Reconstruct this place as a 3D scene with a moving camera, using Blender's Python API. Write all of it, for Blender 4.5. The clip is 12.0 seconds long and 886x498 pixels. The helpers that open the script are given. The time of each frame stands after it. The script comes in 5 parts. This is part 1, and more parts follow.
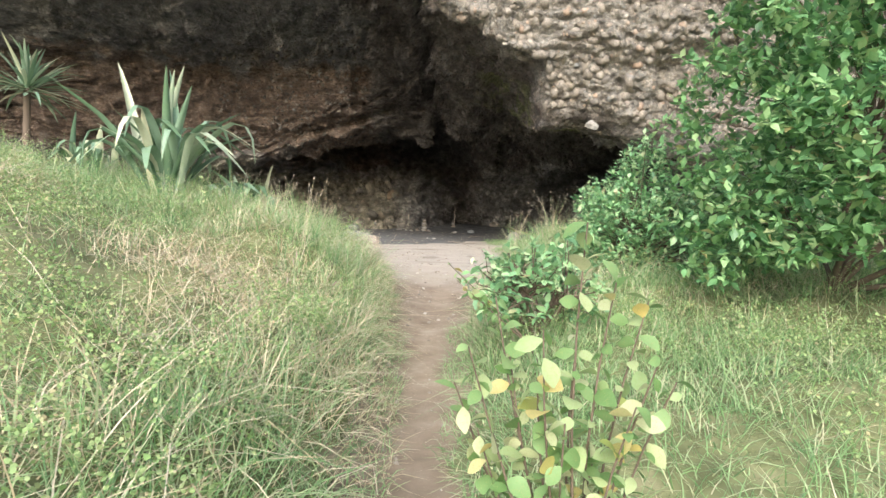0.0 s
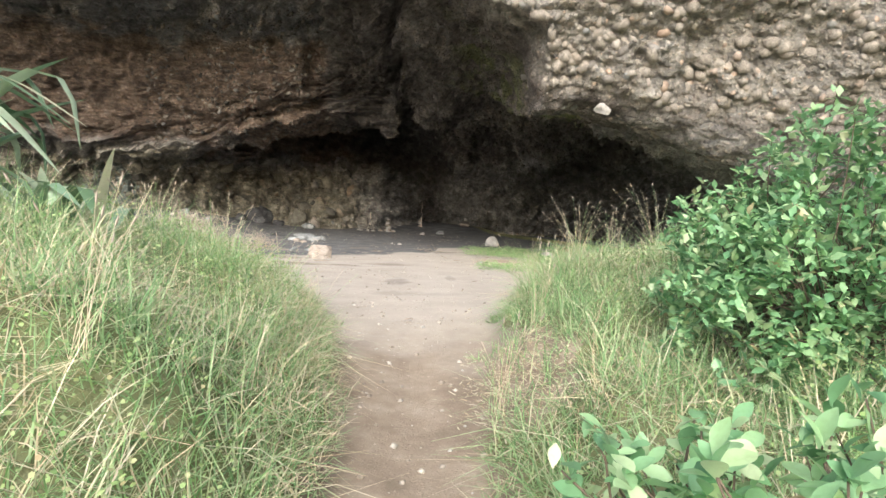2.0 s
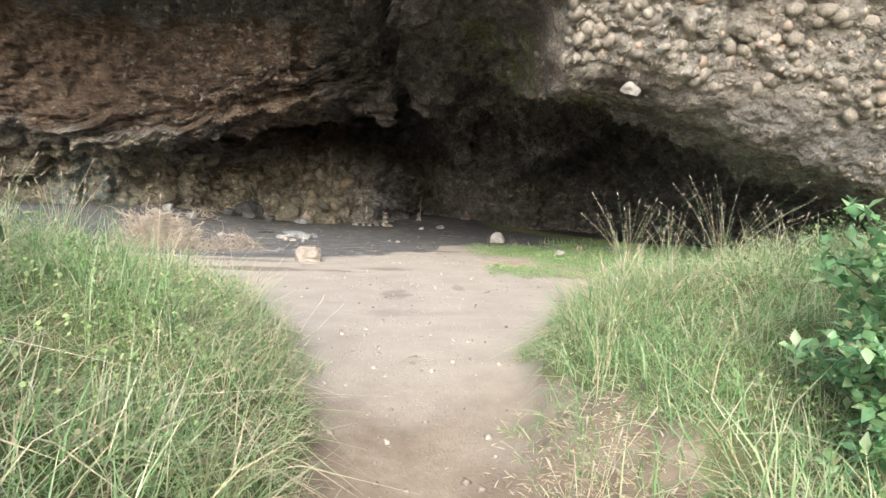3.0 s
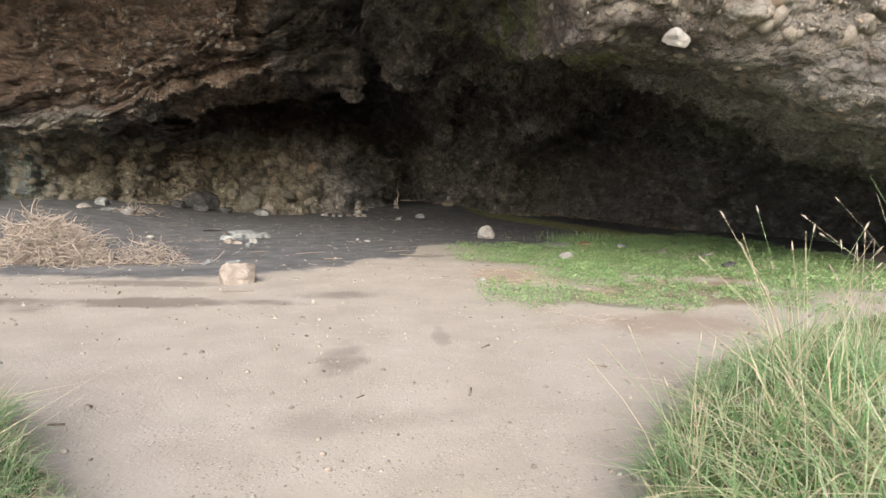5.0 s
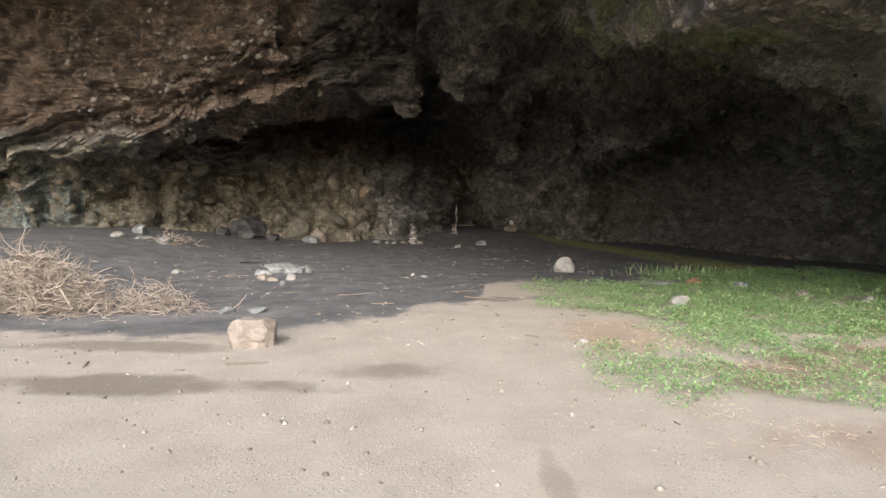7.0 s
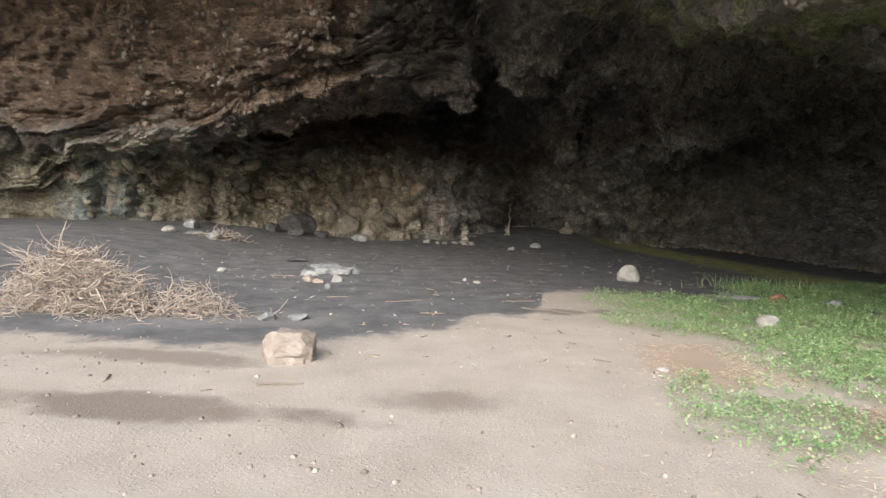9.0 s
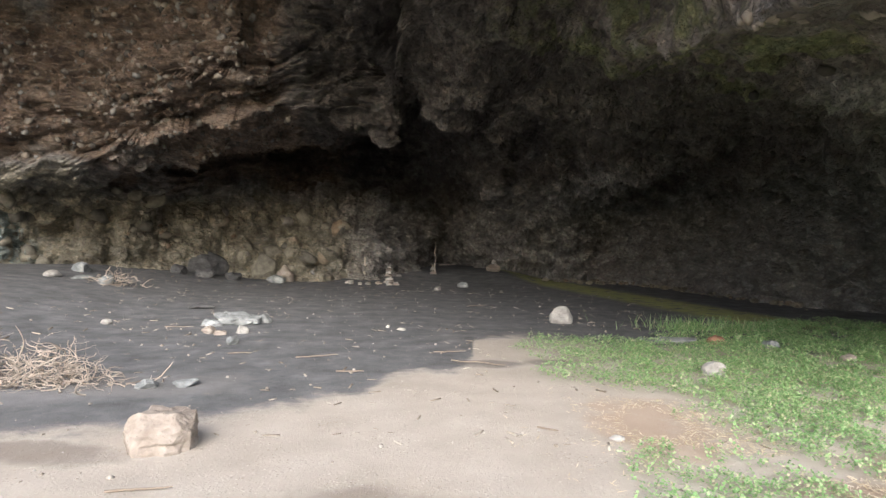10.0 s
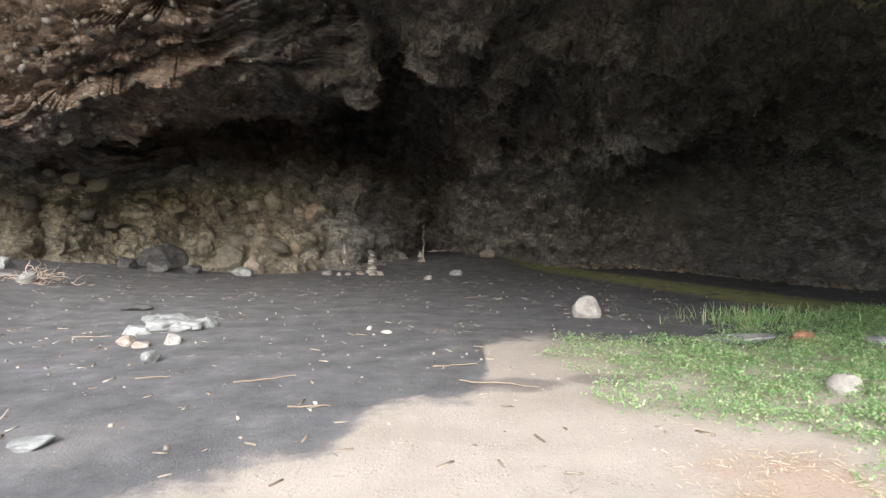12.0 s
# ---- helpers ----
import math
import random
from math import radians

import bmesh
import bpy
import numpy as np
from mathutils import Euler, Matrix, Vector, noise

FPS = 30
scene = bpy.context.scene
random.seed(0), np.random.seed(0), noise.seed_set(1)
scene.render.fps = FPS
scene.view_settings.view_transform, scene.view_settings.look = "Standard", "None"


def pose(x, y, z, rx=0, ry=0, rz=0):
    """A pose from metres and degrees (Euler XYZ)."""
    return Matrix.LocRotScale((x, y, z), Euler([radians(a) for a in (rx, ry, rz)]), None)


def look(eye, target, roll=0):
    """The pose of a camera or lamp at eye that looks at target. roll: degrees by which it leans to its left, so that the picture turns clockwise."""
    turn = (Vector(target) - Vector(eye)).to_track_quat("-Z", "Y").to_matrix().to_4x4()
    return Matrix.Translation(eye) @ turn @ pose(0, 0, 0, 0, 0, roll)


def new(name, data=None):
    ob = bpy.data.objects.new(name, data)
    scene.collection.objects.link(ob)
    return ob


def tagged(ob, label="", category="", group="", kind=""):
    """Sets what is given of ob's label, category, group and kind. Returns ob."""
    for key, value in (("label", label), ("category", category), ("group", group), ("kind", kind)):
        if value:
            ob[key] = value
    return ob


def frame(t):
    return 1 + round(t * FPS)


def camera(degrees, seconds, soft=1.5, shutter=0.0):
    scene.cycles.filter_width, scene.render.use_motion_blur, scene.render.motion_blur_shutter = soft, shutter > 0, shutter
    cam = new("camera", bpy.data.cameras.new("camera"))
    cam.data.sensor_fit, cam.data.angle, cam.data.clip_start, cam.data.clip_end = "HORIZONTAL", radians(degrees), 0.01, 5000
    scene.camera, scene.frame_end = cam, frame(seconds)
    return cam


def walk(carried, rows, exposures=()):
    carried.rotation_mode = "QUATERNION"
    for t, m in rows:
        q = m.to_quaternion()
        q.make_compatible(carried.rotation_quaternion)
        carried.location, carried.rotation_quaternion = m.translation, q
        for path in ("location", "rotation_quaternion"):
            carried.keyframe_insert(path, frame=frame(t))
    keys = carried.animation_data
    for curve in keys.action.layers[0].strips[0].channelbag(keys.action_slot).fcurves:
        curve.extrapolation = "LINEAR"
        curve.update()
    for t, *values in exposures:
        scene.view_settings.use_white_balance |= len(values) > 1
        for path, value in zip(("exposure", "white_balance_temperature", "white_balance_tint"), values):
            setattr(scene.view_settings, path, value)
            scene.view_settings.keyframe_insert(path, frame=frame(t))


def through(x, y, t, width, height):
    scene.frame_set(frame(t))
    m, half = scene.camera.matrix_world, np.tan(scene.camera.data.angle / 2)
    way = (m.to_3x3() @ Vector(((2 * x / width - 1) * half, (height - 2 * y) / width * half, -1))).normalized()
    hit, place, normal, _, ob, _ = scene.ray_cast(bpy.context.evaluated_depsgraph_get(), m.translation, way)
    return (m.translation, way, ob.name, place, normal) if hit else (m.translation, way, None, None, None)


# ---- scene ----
cam = camera(72.0, 12.0)
PATH = [
    (0, (0.364, -1.943, 0.798), (0.315, 0.053, 0.688), 2.0),
    (0.5, (0.288, -1.154, 0.853), (0.28, 0.843, 0.739), 2.1),
    (1, (0.262, -0.411, 0.92), (0.241, 1.585, 0.795), 2.2),
    (1.5, (0.173, 0.324, 0.989), (0.191, 2.319, 0.857), 2.4),
    (2, (0.159, 1.059, 1.012), (0.231, 3.054, 0.887), 2.5),
    (2.5, (0.117, 1.788, 1.032), (0.176, 3.783, 0.902), 2.3),
    (3, (0.088, 2.447, 1.094), (0.169, 4.439, 0.94), 2.1),
    (5, (0.264, 5.112, 1.309), (0.403, 7.095, 1.091), 1.0),
    (5.5, (0.238, 5.734, 1.309), (0.369, 7.719, 1.106), 1.4),
    (6, (0.248, 6.294, 1.334), (0.288, 8.284, 1.131), 1.2),
    (6.5, (0.167, 6.831, 1.356), (0.167, 8.823, 1.176), 1.2),
    (7, (0.111, 7.29, 1.34), (0.07, 9.284, 1.192), 0.5),
    (7.5, (0.036, 7.551, 1.324), (-0.144, 9.537, 1.175), 0.7),
    (7.7, (0.03, 7.6, 1.335), (-0.196, 9.58, 1.178), 0.5),
    (9.3, (-0.015, 8.14, 1.425), (-0.19, 10.125, 1.268), 2.4),
    (9.5, (-0.026, 8.295, 1.455), (-0.123, 10.288, 1.327), 2.1),
    (10, (-0.007, 8.818, 1.433), (0.03, 10.817, 1.401), 1.2),
    (10.5, (0.003, 9.387, 1.375), (0.108, 11.385, 1.369), 1.3),
    (11, (-0.008, 9.956, 1.338), (0.149, 11.95, 1.339), 1.4),
    (11.5, (-0.048, 10.555, 1.278), (0.022, 12.554, 1.258), 0.9),
    (12, (-0.096, 11.046, 1.248), (-0.009, 13.043, 1.181), -0.1),
]
walk(cam, [(t, look(eye, target, roll)) for t, eye, target, roll in PATH],
     [(0, 0.93, 6400, 8), (3, 0.97, 6400, 8), (5, 0.75, 6500, 10), (7.5, 0.73, 6400, 10), (9.5, 0.8, 6250, 10), (10.2, 1.03, 6150, 10), (12, 1.28, 6100, 10)])

# ---- daylight: bright overcast, light from high behind the walker ----
world = bpy.data.worlds.new("overcast_sky")
scene.world = world
world.use_nodes = True
wn = world.node_tree.nodes
wl = world.node_tree.links
bg = wn["Background"]
sky = wn.new("ShaderNodeTexSky")
sky.sky_type = "NISHITA"
sky.sun_disc = False
SUN_UP, SUN_TURN = 32.0, 188.0
sky.sun_elevation = radians(SUN_UP)
sky.sun_rotation = radians(SUN_TURN)
sky.air_density, sky.dust_density, sky.ozone_density = 1.0, 4.0, 0.6
wl.new(sky.outputs[0], bg.inputs[0])
bg.inputs[1].default_value = 0.15
sun_data = bpy.data.lights.new("sun", "SUN")
sun_data.energy, sun_data.angle, sun_data.color = 2.0, radians(48), (1.0, 0.98, 0.96)
sun = new("sun", sun_data)
# the sun stands behind the walker
az = radians(SUN_TURN)
sd = Vector((math.sin(az) * math.cos(radians(SUN_UP)), math.cos(az) * math.cos(radians(SUN_UP)), math.sin(radians(SUN_UP))))
sun.matrix_world = look(sd * 60, (0, 0, 0))


# ---- arithmetic ----
def vnoise(p, seed=0):
    """Smooth lattice noise, -1 to 1, for an array of places."""
    p = np.asarray(p, float)
    i = np.floor(p).astype(np.int64)
    f = p - i
    u = f * f * (3 - 2 * f)
    out = np.zeros(len(p))
    for dx in (0, 1):
        for dy in (0, 1):
            for dz in (0, 1):
                h = ((i[:, 0] + dx) * 73856093) ^ ((i[:, 1] + dy) * 19349663) ^ ((i[:, 2] + dz) * 83492791) ^ (seed * 2654435761)
                h = (h ^ (h >> 13)) * 1274126177 & 0xFFFFFFFF
                h = (h ^ (h >> 16)) & 0xFFFF
                w = (u[:, 0] if dx else 1 - u[:, 0]) * (u[:, 1] if dy else 1 - u[:, 1]) * (u[:, 2] if dz else 1 - u[:, 2])
                out += w * (h / 32767.5 - 1)
    return out


def fbm(p, octaves=4, seed=0):
    p = np.asarray(p, float)
    total, amp = np.zeros(len(p)), 1.0
    for o in range(octaves):
        total += amp * vnoise(p * 2.03 ** o + 17.3 * o, seed + o)
        amp *= 0.5
    return total


def sstep(a, b, x):
    t = np.clip((x - a) / (b - a), 0, 1)
    return t * t * (3 - 2 * t)


rng = np.random.default_rng(7)


# ---- mesh helpers ----
def mesh_of(name, verts, faces, smooth=True):
    me = bpy.data.meshes.new(name)
    verts = np.asarray(verts, np.float32)
    faces = np.asarray(faces, np.int32)
    n, k = faces.shape
    me.vertices.add(len(verts))
    me.vertices.foreach_set("co", verts.ravel())
    me.loops.add(n * k)
    me.loops.foreach_set("vertex_index", faces.ravel())
    me.polygons.add(n)
    me.polygons.foreach_set("loop_start", np.arange(0, n * k, k, dtype=np.int32))
    me.polygons.foreach_set("loop_total", np.full(n, k, np.int32))
    me.polygons.foreach_set("use_smooth", np.full(n, smooth))
    me.update(calc_edges=True)
    return me


def put(name, me, mat, parent=None, m=None, label="", category="", group="", kind=""):
    ob = new(name, me)
    if mat and not me.materials:
        me.materials.append(mat)
    if parent:
        ob.parent = parent
    if m is not None:
        ob.matrix_basis = m
    return tagged(ob, label, category, group, kind)


def empty(name, m, label, category, group=""):
    ob = new(name)
    ob.matrix_basis = m
    ob.empty_display_size = 0.1
    return tagged(ob, label, category, group)


def turns(n, yaw, pitch, roll):
    """Rotation matrices: roll about the template's length y, pitch up, then yaw."""
    cy, sy, cp, sp, cr, sr = np.cos(yaw), np.sin(yaw), np.cos(pitch), np.sin(pitch), np.cos(roll), np.sin(roll)
    z, o = np.zeros(n), np.ones(n)
    ry = np.array([[cr, z, sr], [z, o, z], [-sr, z, cr]]).transpose(2, 0, 1)
    rx = np.array([[o, z, z], [z, cp, -sp], [z, sp, cp]]).transpose(2, 0, 1)
    rz = np.array([[cy, -sy, z], [sy, cy, z], [z, z, o]]).transpose(2, 0, 1)
    return rz @ rx @ ry


def scatter(tv, tf, pos, rot, size):
    """Many copies of one small template as one set of vertices and faces."""
    tv, tf = np.asarray(tv, float), np.asarray(tf)
    n, k = len(pos), len(tv)
    size = np.asarray(size, float)
    if size.ndim == 1:
        size = np.repeat(size[:, None], 3, 1)
    v = np.einsum("nij,nkj->nki", rot, tv[None] * size[:, None, :]) + np.asarray(pos)[:, None, :]
    f = tf[None] + (np.arange(n) * k)[:, None, None]
    return v.reshape(-1, 3), f.reshape(-1, tf.shape[1])


def tube(pts, radii, sides=5):
    """A tapering tube of quads along a line."""
    pts = np.asarray(pts, float)
    radii = np.asarray(radii, float)
    d = np.gradient(pts, axis=0)
    d /= np.linalg.norm(d, axis=1)[:, None] + 1e-9
    up = np.where(np.abs(d[:, 2:3]) > 0.9, [[1.0, 0, 0]], [[0, 0, 1.0]])
    a = np.cross(d, up)
    a /= np.linalg.norm(a, axis=1)[:, None] + 1e-9
    b = np.cross(d, a)
    ang = np.arange(sides) * 2 * np.pi / sides
    v = pts[:, None] + radii[:, None, None] * (np.cos(ang)[None, :, None] * a[:, None] + np.sin(ang)[None, :, None] * b[:, None])
    n = len(pts)
    f = [(i * sides + j, i * sides + (j + 1) % sides, (i + 1) * sides + (j + 1) % sides, (i + 1) * sides + j) for i in range(n - 1) for j in range(sides)]
    return v.reshape(-1, 3), np.array(f)


def join(parts):
    vs, fs, o = [], [], 0
    for v, f in parts:
        vs.append(v)
        fs.append(np.asarray(f) + o)
        o += len(v)
    return np.concatenate(vs), np.concatenate(fs)


# ---- materials ----
class Nodes:
    """Short names for building a node material."""

    def __init__(self, name, rough=0.8):
        self.mat = bpy.data.materials.new(name)
        self.mat.use_nodes = True
        self.t = self.mat.node_tree
        self.b = self.t.nodes["Principled BSDF"]
        self.b.inputs["Roughness"].default_value = rough
        self.b.inputs["Specular IOR Level"].default_value = 0.42
        self.co = self.t.nodes.new("ShaderNodeTexCoord").outputs["Object"]

    def node(self, kind, **inputs):
        n = self.t.nodes.new(kind)
        for k, v in inputs.items():
            self.link(v, n.inputs[k.replace("_", " ")])
        return n

    def link(self, v, socket):
        if isinstance(v, bpy.types.NodeSocket):
            self.t.links.new(v, socket)
        else:
            socket.default_value = v

    def noise(self, scale, detail=4, rough=0.55, vec=None, stretch=None, warp=0.0):
        v = vec or self.co
        if stretch:
            mp = self.node("ShaderNodeMapping", Vector=v, Scale=stretch)
            v = mp.outputs[0]
        n = self.node("ShaderNodeTexNoise", Vector=v, Scale=scale, Detail=detail, Roughness=rough, Distortion=warp)
        return n.outputs[0]

    def ramp(self, fac, stops):
        r = self.node("ShaderNodeValToRGB", Fac=fac)
        e = r.color_ramp.elements
        while len(e) < len(stops):
            e.new(0.5)
        for el, (p, c) in zip(e, stops):
            el.position = p
            el.color = (*c, 1) if len(c) == 3 else c
        return r.outputs[0]

    def step(self, fac, a, b):
        n = self.node("ShaderNodeMapRange", Value=fac)
        n.interpolation_type = "SMOOTHSTEP"
        n.inputs[1].default_value, n.inputs[2].default_value = a, b
        return n.outputs[0]

    def mix(self, fac, a, b, mode="MIX"):
        n = self.t.nodes.new("ShaderNodeMix")
        n.data_type, n.blend_type = "RGBA", mode
        self.link(fac, n.inputs[0])
        self.link(a if isinstance(a, bpy.types.NodeSocket) else (*a, 1), n.inputs[6])
        self.link(b if isinstance(b, bpy.types.NodeSocket) else (*b, 1), n.inputs[7])
        return n.outputs[2]

    def math(self, op, a, b=0.0):
        n = self.t.nodes.new("ShaderNodeMath")
        n.operation = op
        self.link(a, n.inputs[0])
        self.link(b, n.inputs[1])
        return n.outputs[0]

    def axes(self):
        return self.node("ShaderNodeSeparateXYZ", Vector=self.co).outputs

    def bump(self, height, strength, distance, under=None):
        n = self.node("ShaderNodeBump", Height=height, Strength=strength, Distance=distance)
        if under:
            self.t.links.new(under, n.inputs["Normal"])
        return n.outputs[0]

    def done(self, colour, normal=None, rough=None):
        self.link(colour if isinstance(colour, bpy.types.NodeSocket) else (*colour, 1), self.b.inputs["Base Color"])
        if normal:
            self.link(normal, self.b.inputs["Normal"])
        if rough is not None:
            self.link(rough, self.b.inputs["Roughness"])
        return self.mat


def leaf_material(name, stops, rough=0.45, through=0.25, spots=None):
    m = Nodes(name, rough)
    r = m.node("ShaderNodeNewGeometry").outputs["Random Per Island"]
    col = m.ramp(r, stops)
    n = m.noise(9.0, 3)
    col = m.mix(m.step(n, 0.45, 0.8), col, (0.85, 0.95, 0.75), "MULTIPLY")
    col = m.mix(m.math("MULTIPLY", m.step(m.noise(60.0, 3, 0.6), 0.45, 0.7), 0.25), col, (0.6, 0.6, 0.5), "MULTIPLY")
    if spots:
        col = m.mix(m.step(m.noise(spots[0], 2), 0.58, 0.7), col, spots[1])
    m.done(col)
    out = m.t.nodes["Material Output"]
    tr = m.t.nodes.new("ShaderNodeBsdfTranslucent")
    m.t.links.new(col, tr.inputs[0])
    mixs = m.t.nodes.new("ShaderNodeMixShader")
    mixs.inputs[0].default_value = through
    m.t.links.new(m.b.outputs[0], mixs.inputs[1])
    m.t.links.new(tr.outputs[0], mixs.inputs[2])
    m.t.links.new(mixs.outputs[0], out.inputs[0])
    return m.mat


def cliff_material():
    m = Nodes("conglomerate_rock", 0.9)
    x, y, z = m.axes()
    big = m.noise(0.35, 4)
    mid = m.noise(2.2, 6, 0.65)
    fine = m.noise(16.0, 5, 0.7)
    tan = m.ramp(mid, [(0.25, (0.23, 0.212, 0.188)), (0.5, (0.37, 0.35, 0.318)), (0.75, (0.52, 0.502, 0.47))])
    red = m.ramp(mid, [(0.3, (0.11, 0.082, 0.065)), (0.5, (0.30, 0.226, 0.178)), (0.7, (0.47, 0.385, 0.318))])
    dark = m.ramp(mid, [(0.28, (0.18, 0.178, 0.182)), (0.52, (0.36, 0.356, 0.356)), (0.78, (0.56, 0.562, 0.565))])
    ochre = m.ramp(mid, [(0.28, (0.19, 0.177, 0.143)), (0.5, (0.45, 0.42, 0.335)), (0.75, (0.60, 0.57, 0.49))])
    # pale bed on the outer block, brown bed on the inner block, ochre boulders at the foot, grey rock between; the
    # roof's shade is coloured in
    wob = m.math("MULTIPLY", m.math("SUBTRACT", m.noise(0.8, 3), 0.5), 2.2)
    xw = m.math("ADD", x, wob)
    yw = m.math("ADD", y, wob)
    zw = m.math("ADD", z, wob)
    # pale ends where the face turns under; the underside's shade is in the colour
    pale = m.math("MULTIPLY", m.step(xw, -0.6, 0.4), m.step(m.math("ADD", y, m.math("MULTIPLY", wob, 0.5)), 12.1, 11.5))
    brown = m.math("MULTIPLY", m.step(xw, -2.6, -3.6), m.math("MULTIPLY", m.step(zw, 2.6, 3.4), m.step(zw, 6.4, 5.9)))
    foot = m.math("MULTIPLY", m.step(zw, 3.0, 2.2), m.step(xw, -1.6, -4.2))
    # low-toned ramp for overhead rock east of the brown bed: painted-in shade
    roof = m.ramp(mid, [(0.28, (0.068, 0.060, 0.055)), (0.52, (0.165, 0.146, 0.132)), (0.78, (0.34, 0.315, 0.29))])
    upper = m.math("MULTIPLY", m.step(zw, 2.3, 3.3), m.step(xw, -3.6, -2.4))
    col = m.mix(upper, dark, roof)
    col = m.mix(brown, col, red)
    col = m.mix(foot, col, ochre)
    col = m.mix(pale, col, tan)
    # grey and pale weathered stains, rusty tinge, moss
    col = m.mix(m.math("MULTIPLY", m.step(m.noise(1.3, 5, 0.7), 0.57, 0.74), 0.45), col, (0.30, 0.31, 0.31))
    col = m.mix(m.math("MULTIPLY", m.step(m.noise(0.9, 4, 0.6, warp=0.4), 0.58, 0.75), 0.2), col, (0.25, 0.165, 0.105))
    mossy = m.math("MULTIPLY", m.step(m.noise(0.9, 5, 0.7), 0.46, 0.58), m.math("MULTIPLY", m.math("MULTIPLY", m.step(xw, 0.2, 1.2), m.step(xw, 4.6, 3.4)), m.math("MULTIPLY", m.step(yw, 12.6, 13.6), m.step(yw, 18.5, 16.5))))
    col = m.mix(m.math("MULTIPLY", mossy, 0.55), col, (0.19, 0.23, 0.07))
    # pale blue-green mineral streaks on the outer foot of the wall
    def near(v, c, w):
        q = m.math("DIVIDE", m.math("SUBTRACT", v, c), w)
        return m.math("MULTIPLY", q, q)

    dist = m.math("ADD", near(xw, -11.7, 1.2), m.math("ADD", near(y, 24.8, 2.5), near(z, 1.2, 1.3)))
    col = m.mix(m.math("MULTIPLY", m.step(dist, 1.2, 0.3), m.math("MULTIPLY", m.step(m.noise(2.0, 4, 0.6, stretch=(2.0, 2.0, 0.5)), 0.40, 0.52), 0.8)), col, (0.33, 0.42, 0.44))
    # rounded stones of two sizes set in a finer ground
    cells = []
    for scale in (3.2, 8.0, 19.0):
        vor = m.node("ShaderNodeTexVoronoi", Vector=m.node("ShaderNodeMapping", Vector=m.co, Scale=(1.0, 1.0, 1.35)).outputs[0], Scale=scale, Randomness=1.0)
        peb = m.step(vor.outputs["Distance"], 0.60, 0.32)
        tone = m.ramp(m.node("ShaderNodeSeparateColor", Color=vor.outputs["Color"]).outputs[0], [(0.0, (0.62, 0.62, 0.63)), (0.3, (0.86, 0.83, 0.80)), (0.7, (1.15, 1.10, 1.05)), (1.0, (1.35, 1.36, 1.38))])
        col = m.mix(m.math("MULTIPLY", peb, 0.7), m.mix(0.25, col, (0.45, 0.45, 0.45), "MULTIPLY"), m.mix(1.0, col, tone, "MULTIPLY"))
        cells.append(peb)
    col = m.mix(m.math("MULTIPLY", m.step(fine, 0.42, 0.7), 0.35), col, (0.55, 0.52, 0.47), "OVERLAY")
    nrm = m.bump(fine, 0.9, 0.05)
    nrm = m.bump(cells[2], 0.8, 0.025, nrm)
    nrm = m.bump(cells[1], 0.7, 0.05, nrm)
    nrm = m.bump(cells[0], 0.5, 0.10, nrm)
    nrm = m.bump(m.noise(5.0, 6, 0.7), 0.9, 0.12, nrm)
    # thin bedding in the inner block
    beds = m.noise(1.6, 6, 0.65, stretch=(0.45, 0.45, 4.5))
    bedded = m.math("MULTIPLY", m.step(xw, 0.2, -1.2), m.step(zw, 2.4, 3.2))
    col = m.mix(m.math("MULTIPLY", m.math("MULTIPLY", m.step(beds, 0.5, 0.36), bedded), 0.35), col, (0.4, 0.38, 0.36), "MULTIPLY")
    nrm = m.bump(m.math("MULTIPLY", beds, bedded), 0.9, 0.3, nrm)
    return m.done(col, nrm)


